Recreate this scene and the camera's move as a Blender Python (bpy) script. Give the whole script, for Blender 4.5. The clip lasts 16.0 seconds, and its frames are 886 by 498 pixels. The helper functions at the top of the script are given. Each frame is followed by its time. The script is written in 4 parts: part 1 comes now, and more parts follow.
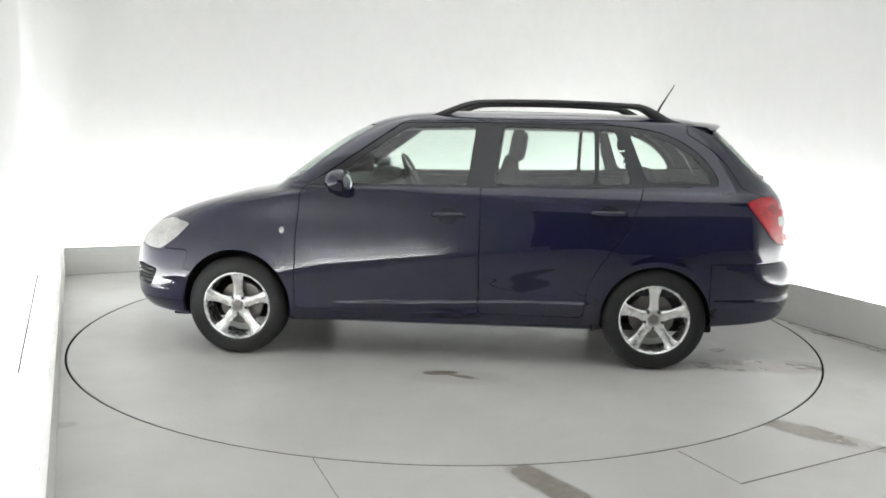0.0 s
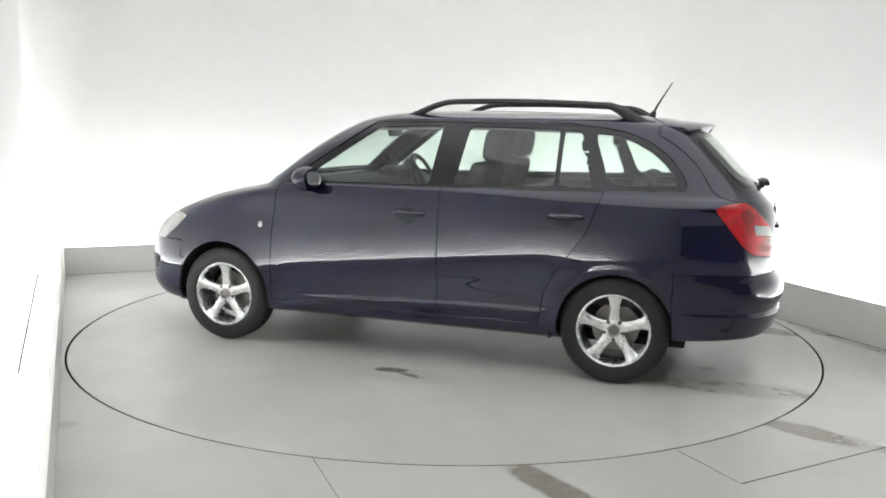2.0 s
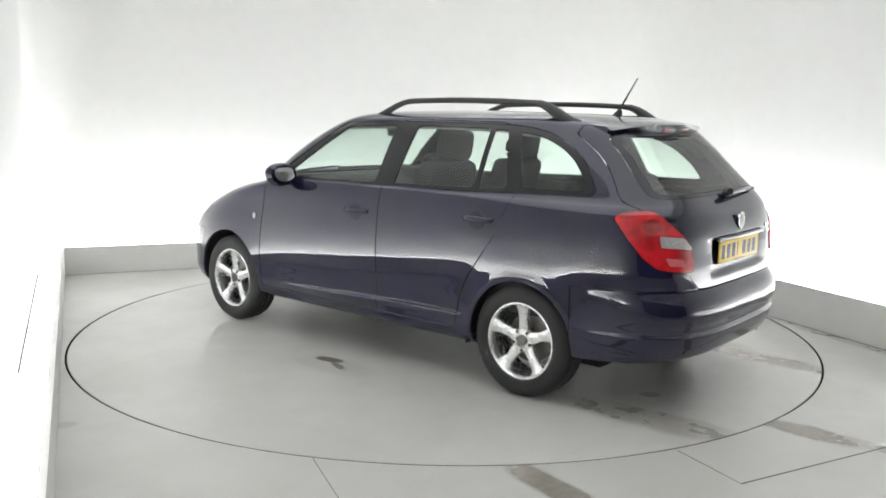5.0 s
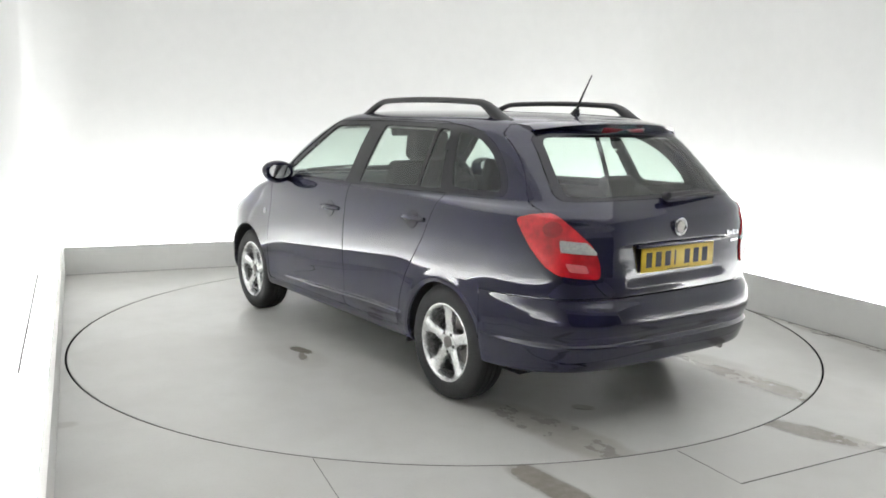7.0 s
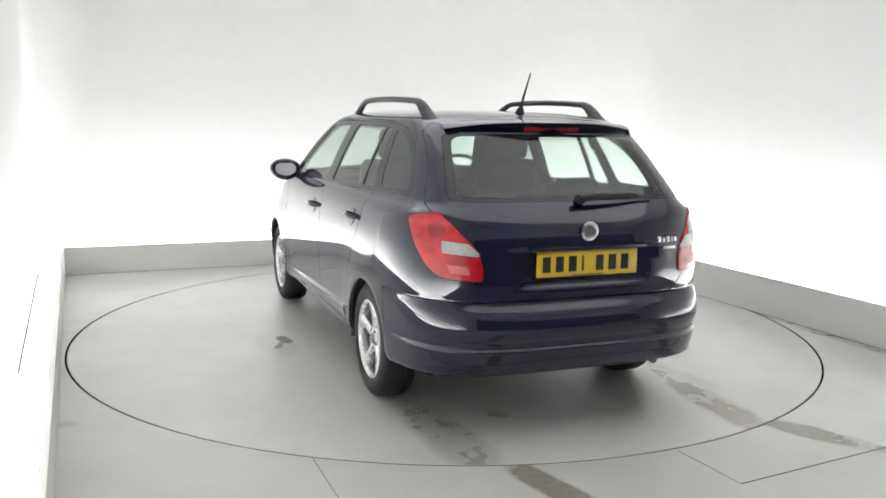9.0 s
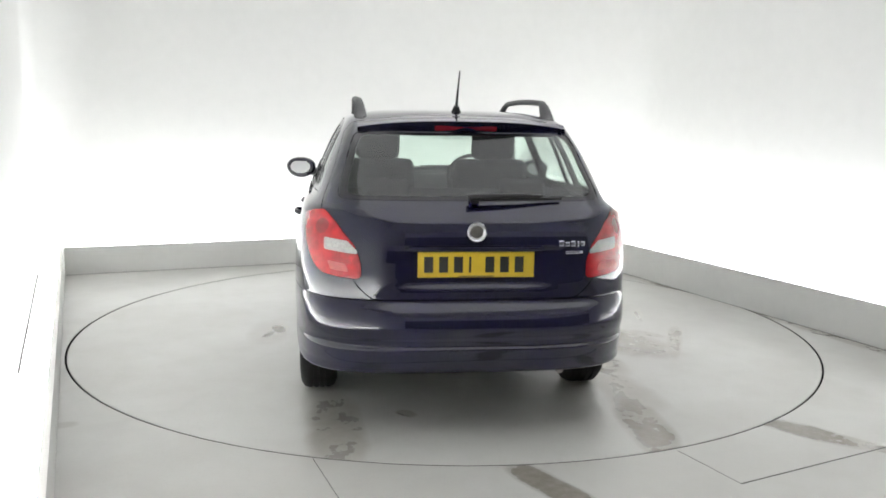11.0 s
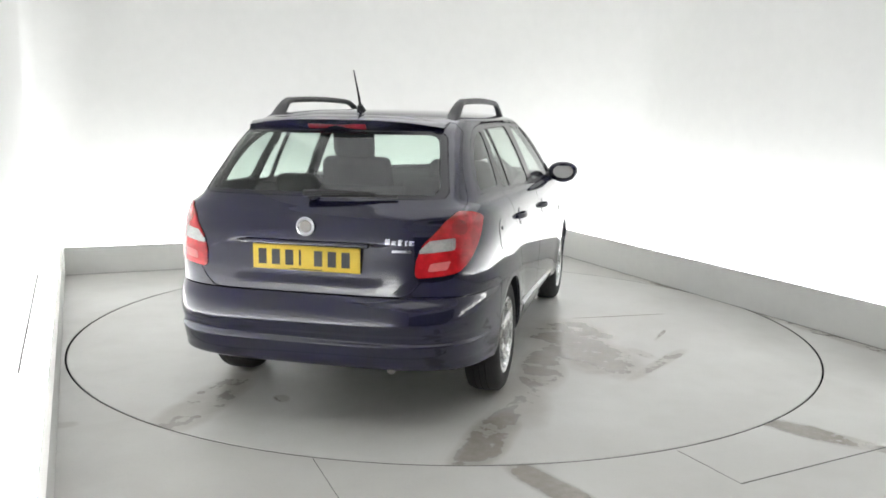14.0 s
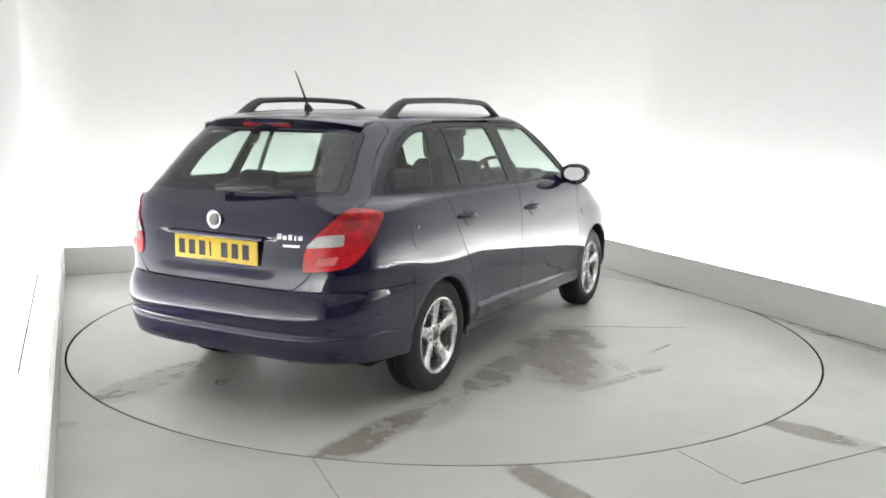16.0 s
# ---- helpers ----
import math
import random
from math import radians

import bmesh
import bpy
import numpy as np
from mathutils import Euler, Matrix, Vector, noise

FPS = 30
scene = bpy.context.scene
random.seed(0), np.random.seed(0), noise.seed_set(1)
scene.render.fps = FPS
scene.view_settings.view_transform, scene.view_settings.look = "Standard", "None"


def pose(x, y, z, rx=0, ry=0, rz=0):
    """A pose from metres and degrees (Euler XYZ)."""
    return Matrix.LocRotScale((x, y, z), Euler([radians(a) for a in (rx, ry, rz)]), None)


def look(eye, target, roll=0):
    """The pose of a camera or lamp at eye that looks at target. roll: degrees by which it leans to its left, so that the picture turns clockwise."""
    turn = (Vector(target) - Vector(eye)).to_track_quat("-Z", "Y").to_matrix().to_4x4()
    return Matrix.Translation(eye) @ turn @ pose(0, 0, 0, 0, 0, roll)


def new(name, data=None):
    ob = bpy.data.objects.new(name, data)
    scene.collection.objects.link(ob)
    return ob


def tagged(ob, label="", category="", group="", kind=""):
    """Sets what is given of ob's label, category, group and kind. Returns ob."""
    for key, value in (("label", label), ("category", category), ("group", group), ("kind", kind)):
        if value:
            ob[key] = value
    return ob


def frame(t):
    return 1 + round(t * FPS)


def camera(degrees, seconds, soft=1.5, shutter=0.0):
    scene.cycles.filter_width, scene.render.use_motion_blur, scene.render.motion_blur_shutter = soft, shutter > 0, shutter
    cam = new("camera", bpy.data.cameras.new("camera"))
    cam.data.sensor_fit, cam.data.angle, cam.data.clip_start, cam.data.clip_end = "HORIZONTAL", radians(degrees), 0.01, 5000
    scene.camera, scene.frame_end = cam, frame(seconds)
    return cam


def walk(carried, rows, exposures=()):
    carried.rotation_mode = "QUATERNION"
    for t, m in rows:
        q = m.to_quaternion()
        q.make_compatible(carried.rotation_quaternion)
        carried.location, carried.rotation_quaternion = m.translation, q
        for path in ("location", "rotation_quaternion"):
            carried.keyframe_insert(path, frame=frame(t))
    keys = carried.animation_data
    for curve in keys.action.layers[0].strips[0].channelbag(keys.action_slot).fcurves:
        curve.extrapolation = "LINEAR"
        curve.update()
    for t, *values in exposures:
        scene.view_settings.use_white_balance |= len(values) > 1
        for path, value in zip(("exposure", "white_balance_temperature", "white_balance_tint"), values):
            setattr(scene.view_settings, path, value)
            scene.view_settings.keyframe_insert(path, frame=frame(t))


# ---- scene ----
cam = camera(55.6, 16.0, soft=1.75)
EYE = (0.0, -5.749, 1.427)
AIM = (-0.0195, 0.233, 0.498)
PATH = [(0.0, look(EYE, AIM, 0.94)), (16.0, look(EYE, AIM, 0.94))]
walk(cam, PATH, [(0.0, -0.3), (16.0, -0.3)])

# the turntable turns once in about 51 seconds
TURN_START, TURN_RATE = -4.54, -7.092
CAR_X, CAR_Y = 0.053, -0.136

# the room lies at an angle to the camera: N to the side wall, M to the back wall
NX, NY = 0.917, 0.399
R_TABLE = 2.425
SKIRT_H = 0.25
SKIRT_L, SKIRT_R, SKIRT_B = -2.47, 2.41, 2.77
WALL_L, WALL_R, WALL_B, WALL_F = -2.74, 3.35, 3.15, -6.6
CEIL = 3.4


def room(n, m, z=0.0):
    """A place from its distances along the side and the back directions of the room."""
    return Vector((n * NX - m * NY, n * NY + m * NX, z))


# ---- world ----
world = bpy.data.worlds.new("world")
scene.world = world
world.use_nodes = True
world.node_tree.nodes["Background"].inputs[0].default_value = (0.5, 0.5, 0.5, 1)
world.node_tree.nodes["Background"].inputs[1].default_value = 0.02

STRIP_POWER = 130.0
PANEL_POWER = 1.3


# ---- materials ----
class Nodes:
    """A short way to wire a node material."""

    def __init__(self, name):
        self.mat = bpy.data.materials.new(name)
        self.mat.use_nodes = True
        self.tree = self.mat.node_tree
        self.bsdf = self.tree.nodes["Principled BSDF"]
        self.coord = self.add("ShaderNodeTexCoord")

    def add(self, kind, **props):
        n = self.tree.nodes.new(kind)
        if kind == "ShaderNodeMath":
            n.operation = props.get("op", "ADD")
            n.use_clamp = props.get("clamp", False)
        return n

    def link(self, a, b):
        self.tree.links.new(a, b)

    def put(self, socket, value):
        if hasattr(value, "is_output"):
            self.link(value, socket)
        else:
            socket.default_value = value

    def math(self, op, a, b=0.0, clamp=False):
        n = self.add("ShaderNodeMath", op=op, clamp=clamp)
        self.put(n.inputs[0], a)
        self.put(n.inputs[1], b)
        return n.outputs[0]

    def noise(self, scale, detail=4.0, rough=0.55, vec=None, distort=0.0):
        n = self.add("ShaderNodeTexNoise")
        n.inputs["Scale"].default_value = scale
        n.inputs["Detail"].default_value = detail
        n.inputs["Roughness"].default_value = rough
        n.inputs["Distortion"].default_value = distort
        self.link(vec if vec is not None else self.coord.outputs["Object"], n.inputs["Vector"])
        return n.outputs["Fac"]

    def ramp(self, fac, lo, hi, a=0.0, b=1.0):
        n = self.add("ShaderNodeMapRange")
        n.interpolation_type = "SMOOTHSTEP"
        self.link(fac, n.inputs[0])
        for i, v in enumerate((lo, hi, a, b)):
            n.inputs[1 + i].default_value = v
        return n.outputs[0]

    def mix(self, fac, a, b):
        n = self.add("ShaderNodeMix")
        n.data_type = "RGBA"
        self.put(n.inputs[0], fac)
        self.put(n.inputs[6], a if hasattr(a, "is_output") else (*a, 1))
        self.put(n.inputs[7], b if hasattr(b, "is_output") else (*b, 1))
        return n.outputs[2]

    def bump(self, height, strength, distance=0.002):
        n = self.add("ShaderNodeBump")
        n.inputs["Strength"].default_value = strength
        n.inputs["Distance"].default_value = distance
        self.link(height, n.inputs["Height"])
        self.link(n.outputs[0], self.bsdf.inputs["Normal"])

    def set(self, color=None, rough=None, metal=None, **more):
        b = self.bsdf.inputs
        if color is not None:
            self.put(b["Base Color"], color if hasattr(color, "is_output") else (*color, 1))
        if rough is not None:
            self.put(b["Roughness"], rough)
        if metal is not None:
            self.put(b["Metallic"], metal)
        for k, v in more.items():
            self.put(b[k.replace("_", " ")], v)
        return self.mat


def simple(name, color, rough, metal=0.0, grain=0.12, scale=60.0, bump=0.0, **more):
    """A plain surface with fine and coarse variation."""
    k = Nodes(name)
    fine = k.noise(scale, 3)
    coarse = k.noise(scale / 12, 2)
    both = k.math("ADD", k.math("MULTIPLY", fine, 0.5), k.math("MULTIPLY", coarse, 0.5))
    lo = tuple(c * (1 - grain) for c in color)
    hi = tuple(min(1, c * (1 + grain)) for c in color)
    col = k.mix(k.ramp(both, 0.3, 0.7), lo, hi)
    if bump:
        k.bump(fine, bump)
    return k.set(col, k.ramp(both, 0.3, 0.7, rough * 0.88, min(1, rough * 1.12)), metal, **more)


def paint_material():
    k = Nodes("navy car paint")
    flake = k.noise(900, 2, 0.7)
    wave = k.noise(1.3, 2)
    col = k.mix(k.ramp(flake, 0.4, 0.75), (0.0031, 0.0028, 0.0205), (0.0045, 0.0041, 0.0315))
    k.set(col, k.ramp(wave, 0.3, 0.7, 0.42, 0.5), 0.0)
    k.bsdf.inputs["Specular IOR Level"].default_value = 0.06
    k.bsdf.inputs["Coat Weight"].default_value = 1.0
    k.bsdf.inputs["Coat Roughness"].default_value = 0.012
    k.bsdf.inputs["Coat IOR"].default_value = 1.62
    return k.mat


def glass_material(name, tint, haze_lo, haze_hi):
    """Thin automotive glass: clear through, with a real gloss and a pale haze."""
    k = Nodes(name)
    t = k.tree
    clear = t.nodes.new("ShaderNodeBsdfTransparent")
    clear.inputs[0].default_value = (*tint, 1)
    gloss = t.nodes.new("ShaderNodeBsdfGlossy")
    gloss.inputs["Roughness"].default_value = 0.02
    facing = t.nodes.new("ShaderNodeLayerWeight")
    facing.inputs[0].default_value = 0.5
    fres = k.math("ADD", k.math("MULTIPLY", k.math("POWER", facing.outputs["Facing"], 4.0), 0.85), 0.075)
    mixer = t.nodes.new("ShaderNodeMixShader")
    # Diffuse grey film; it also stands for reflected haze on the panes.
    haze_noise = k.noise(7, 4)
    film_haze = t.nodes.new("ShaderNodeBsdfDiffuse")
    film_haze.inputs[0].default_value = (0.5, 0.5, 0.5, 1)
    hazed = t.nodes.new("ShaderNodeMixShader")
    k.link(k.ramp(haze_noise, 0.35, 0.75, haze_lo, haze_hi), hazed.inputs[0])
    k.link(clear.outputs[0], hazed.inputs[1])
    k.link(film_haze.outputs[0], hazed.inputs[2])
    k.link(fres, mixer.inputs[0])
    k.link(hazed.outputs[0], mixer.inputs[1])
    k.link(gloss.outputs[0], mixer.inputs[2])
    k.link(mixer.outputs[0], t.nodes["Material Output"].inputs[0])
    return k.mat


def glow_material(name, color, strength):
    k = Nodes(name)
    n = k.noise(3, 1)
    k.set((0.8, 0.8, 0.8), 0.5)
    k.put(k.bsdf.inputs["Emission Color"], k.mix(n, color, tuple(c * 0.97 for c in color)))
    k.bsdf.inputs["Emission Strength"].default_value = strength
    return k.mat


def stain_mask(k, vec, warp, cx, cy, angle, length, width, soft=0.35):
    """An uneven elongated patch, 1 inside and 0 outside."""
    sep = k.add("ShaderNodeSeparateXYZ")
    k.link(vec, sep.inputs[0])
    c, s = math.cos(radians(angle)), math.sin(radians(angle))
    x = k.math("SUBTRACT", sep.outputs[0], cx)
    y = k.math("SUBTRACT", sep.outputs[1], cy)
    a = k.math("ADD", k.math("MULTIPLY", x, c / length), k.math("MULTIPLY", y, s / length))
    b = k.math("ADD", k.math("MULTIPLY", x, -s / width), k.math("MULTIPLY", y, c / width))
    r = k.math("ADD", k.math("POWER", k.math("ABSOLUTE", a), 2.6), k.math("POWER", k.math("ABSOLUTE", b), 2.6))
    r = k.math("ADD", r, k.math("MULTIPLY", k.math("SUBTRACT", warp, 0.5), 1.5))
    return k.ramp(r, 1.0 + soft, 1.0 - soft)


def floor_material(name, stains):
    """Painted concrete, grey, scuffed, with damp tyre marks."""
    k = Nodes(name)
    vec = k.coord.outputs["Object"]
    big = k.noise(0.7, 4, 0.6)
    mid = k.noise(4.5, 5, 0.6, distort=0.6)
    fine = k.noise(60, 4, 0.65)
    base = k.mix(k.ramp(big, 0.3, 0.7), (0.495, 0.49, 0.465), (0.575, 0.575, 0.55))
    base = k.mix(k.ramp(mid, 0.40, 0.80, 0, 0.16), base, (0.40, 0.395, 0.37))
    base = k.mix(k.ramp(fine, 0.5, 0.8, 0, 0.25), base, (0.38, 0.375, 0.35))
    warp = k.noise(5.0, 3, 0.5, distort=0.3)
    wet = None
    for cx, cy, ang, ln, wd, strength, soft in stains:
        m = k.math("MULTIPLY", stain_mask(k, vec, warp, cx, cy, ang, ln, wd, soft), strength)
        wet = m if wet is None else k.math("MAXIMUM", wet, m)
    patch = k.noise(16, 5, 0.7)
    wet = k.math("MULTIPLY", wet, k.ramp(patch, 0.2, 0.7, 0.7, 1.0))
    col = k.mix(wet, base, (0.165, 0.138, 0.102))
    dry = k.ramp(mid, 0.3, 0.7, 0.31, 0.36)
    k.set(col, k.math("SUBTRACT", dry, k.math("MULTIPLY", wet, 0.12)), 0.0)
    k.bump(k.math("ADD", fine, k.math("MULTIPLY", mid, 0.6)), 0.10, 0.003)
    return k.mat


PAINT = paint_material()
BLACK = simple("black plastic trim", (0.014, 0.014, 0.015), 0.45, scale=200, bump=0.05)
GLOSS_BLACK = simple("gloss black trim", (0.010, 0.010, 0.012), 0.16)
RUBBER = simple("tyre rubber", (0.013, 0.013, 0.0135), 0.7, scale=90, bump=0.2)
UNDER = simple("underbody black", (0.012, 0.012, 0.012), 0.9)
ALLOY = simple("silver alloy", (0.88, 0.88, 0.88), 0.26, 0.85, grain=0.02, scale=400)
STEEL = simple("brake steel", (0.22, 0.21, 0.20), 0.4, 0.9, scale=120)
CHROME = simple("chrome", (0.72, 0.73, 0.75), 0.12, 1.0, grain=0.03)
CLOTH = simple("charcoal seat cloth", (0.020, 0.021, 0.023), 0.9, scale=160, bump=0.06)
CABIN = simple("dark cabin plastic", (0.018, 0.019, 0.020), 0.7, scale=140, bump=0.1)
LINING = simple("grey roof lining", (0.38, 0.38, 0.36), 0.9, scale=150)
RED = simple("red lamp lens", (0.42, 0.008, 0.013), 0.10, grain=0.45, scale=24, bump=0.12, Coat_Weight=1.0)
DARK_RED = simple("dark red lamp lens", (0.16, 0.010, 0.014), 0.12, scale=20)
DEEP_RED = simple("deep red lamp lens", (0.26, 0.008, 0.012), 0.10, grain=0.2, scale=40, Coat_Weight=1.0)
CLEAR = simple("clear lamp lens", (0.52, 0.51, 0.50), 0.10, 0.2, grain=0.25, scale=110, bump=0.1, Coat_Weight=1.0)
PINK = simple("pale pink lamp lens", (0.60, 0.15, 0.15), 0.12, grain=0.15, scale=30)
YELLOW = simple("yellow reflective plate", (0.72, 0.50, 0.035), 0.35, grain=0.05, scale=120)
INK = simple("black print", (0.012, 0.012, 0.012), 0.5)
WALL = simple("white wall paint", (0.80, 0.80, 0.785), 0.75, grain=0.02, scale=8, bump=0.03)
SKIRT = simple("light grey skirting paint", (0.70, 0.70, 0.675), 0.5, grain=0.025, scale=14, bump=0.04)
DARKWALL = simple("dark end wall paint", (0.10, 0.10, 0.10), 0.6, grain=0.08, scale=10)
GLASS = glass_material("side glass", (0.82, 0.91, 0.86), 0.03, 0.06)
GLASS_DARK = glass_material("rear glass", (0.78, 0.87, 0.82), 0.004, 0.014)
MIRROR = simple("mirror glass", (0.85, 0.86, 0.87), 0.03, 1.0, grain=0.01)
STRIP_GLOW = glow_material("light strip", (0.985, 1.0, 1.015), STRIP_POWER)
PANEL_GLOW = glow_material("ceiling light diffuser", (0.985, 1.0, 1.015), PANEL_POWER)
JOINT = simple("floor joint", (0.05, 0.05, 0.045), 0.8)
# Near-black without gloss: the shade inside open gaps, put into colour.
DEEP = simple("gap shade black", (0.006, 0.006, 0.006), 0.95, Specular_IOR_Level=0.0)


# ---- mesh helpers ----
def part(name, bm, material, parent=None, label="", smooth=True):
    """Links a bmesh as one mesh object."""
    me = bpy.data.meshes.new(name)
    bm.normal_update()
    bm.to_mesh(me)
    bm.free()
    for m in (material if isinstance(material, (list, tuple)) else [material]):
        me.materials.append(m)
    if smooth:
        me.polygons.foreach_set("use_smooth", [True] * len(me.polygons))
        me.set_sharp_from_angle(angle=radians(40))
    ob = new(name, me)
    if parent:
        ob.parent = parent
    if label:
        tagged(ob, label)
    return ob


def box_bm(x0, x1, y0, y1, z0, z1, bevel=0.0, seg=2):
    bm = bmesh.new()
    bmesh.ops.create_cube(bm, size=1)
    for v in bm.verts:
        v.co = Vector(((x0 + x1) / 2 + v.co.x * (x1 - x0), (y0 + y1) / 2 + v.co.y * (y1 - y0), (z0 + z1) / 2 + v.co.z * (z1 - z0)))
    if bevel:
        bmesh.ops.bevel(bm, geom=bm.edges[:], offset=bevel, segments=seg, profile=0.5, affect="EDGES")
    return bm


def join(target, other, matrix=None):
    """Adds the geometry of other to target and frees other."""
    if matrix is not None:
        bmesh.ops.transform(other, matrix=matrix, verts=other.verts)
    made = {}
    for v in other.verts:
        made[v] = target.verts.new(v.co)
    for f in other.faces:
        try:
            g = target.faces.new([made[v] for v in f.verts])
            g.material_index = f.material_index
        except ValueError:
            pass
    other.free()
    return target


def lathe_bm(profile, seg=48, axis="y", closed=False):
    """Turns (radius, along) pairs about an axis."""
    bm = bmesh.new()
    rings = []
    for i in range(seg):
        a = 2 * math.pi * i / seg
        ring = []
        for r, h in profile:
            if axis == "y":
                ring.append(bm.verts.new((r * math.cos(a), h, r * math.sin(a))))
            else:
                ring.append(bm.verts.new((r * math.cos(a), r * math.sin(a), h)))
        rings.append(ring)
    n = len(profile)
    for i in range(seg):
        p, q = rings[i], rings[(i + 1) % seg]
        for j in range(n if closed else n - 1):
            bm.faces.new((p[j], p[(j + 1) % n], q[(j + 1) % n], q[j]))
    bmesh.ops.remove_doubles(bm, verts=bm.verts, dist=1e-6)
    bmesh.ops.recalc_face_normals(bm, faces=bm.faces)
    return bm


def tube_bm(points, radii, sides=10, squash=1.0):
    """A capped tube along points; squash flattens it across."""
    bm = bmesh.new()
    pts = [Vector(p) for p in points]
    rings = []
    for i, p in enumerate(pts):
        d = (pts[min(i + 1, len(pts) - 1)] - pts[max(i - 1, 0)]).normalized()
        side = d.cross(Vector((0, 0, 1)))
        if side.length < 1e-3:
            side = Vector((0, 1, 0))
        side.normalize()
        up = side.cross(d)
        r = radii[i] if isinstance(radii, (list, tuple)) else radii
        rings.append([bm.verts.new(p + side * math.cos(a) * r * squash + up * math.sin(a) * r) for a in (2 * math.pi * k / sides for k in range(sides))])
    for a, b in zip(rings, rings[1:]):
        for k in range(sides):
            bm.faces.new((a[k], a[(k + 1) % sides], b[(k + 1) % sides], b[k]))
    bm.faces.new(rings[0][::-1])
    bm.faces.new(rings[-1])
    bmesh.ops.recalc_face_normals(bm, faces=bm.faces)
    return bm


def prism_bm(poly, depth, bevel=0.0):
    """A flat outline in x and z, given depth along y."""
    bm = bmesh.new()
    vs = [bm.verts.new((x, 0, z)) for x, z in poly]
    f = bm.faces.new(vs)
    out = bmesh.ops.extrude_face_region(bm, geom=[f])
    bmesh.ops.translate(bm, verts=[v for v in out["geom"] if isinstance(v, bmesh.types.BMVert)], vec=(0, depth, 0))
    bmesh.ops.recalc_face_normals(bm, faces=bm.faces)
    if bevel:
        bmesh.ops.bevel(bm, geom=bm.edges[:], offset=bevel, segments=2, profile=0.5, affect="EDGES")
    return bm


# ---- the room ----
def wall_bm(pts, z0, z1, thick):
    """An upright wall along points in the room's n and m; thick to its right."""
    bm = bmesh.new()
    n = len(pts)
    nrm = []
    for i in range(n):
        a, b = Vector(pts[max(i - 1, 0)]), Vector(pts[min(i + 1, n - 1)])
        d = (b - a).normalized()
        nrm.append(Vector((d.y, -d.x)))
    rows = []
    for i, p in enumerate(pts):
        p = Vector(p)
        q = p + nrm[i] * thick
        rows.append([bm.verts.new(room(c.x, c.y, z)) for c, z in ((p, z0), (p, z1), (q, z1), (q, z0))])
    for a, b in zip(rows, rows[1:]):
        for k in range(4):
            bm.faces.new((a[k], a[(k + 1) % 4], b[(k + 1) % 4], b[k]))
    bm.faces.new(rows[0])
    bm.faces.new(rows[-1][::-1])
    bmesh.ops.recalc_face_normals(bm, faces=bm.faces)
    return bm


def arc(cn, cm, r, a0, a1, k):
    return [(cn + r * math.cos(radians(a0 + (a1 - a0) * i / k)), cm + r * math.sin(radians(a0 + (a1 - a0) * i / k))) for i in range(k + 1)]


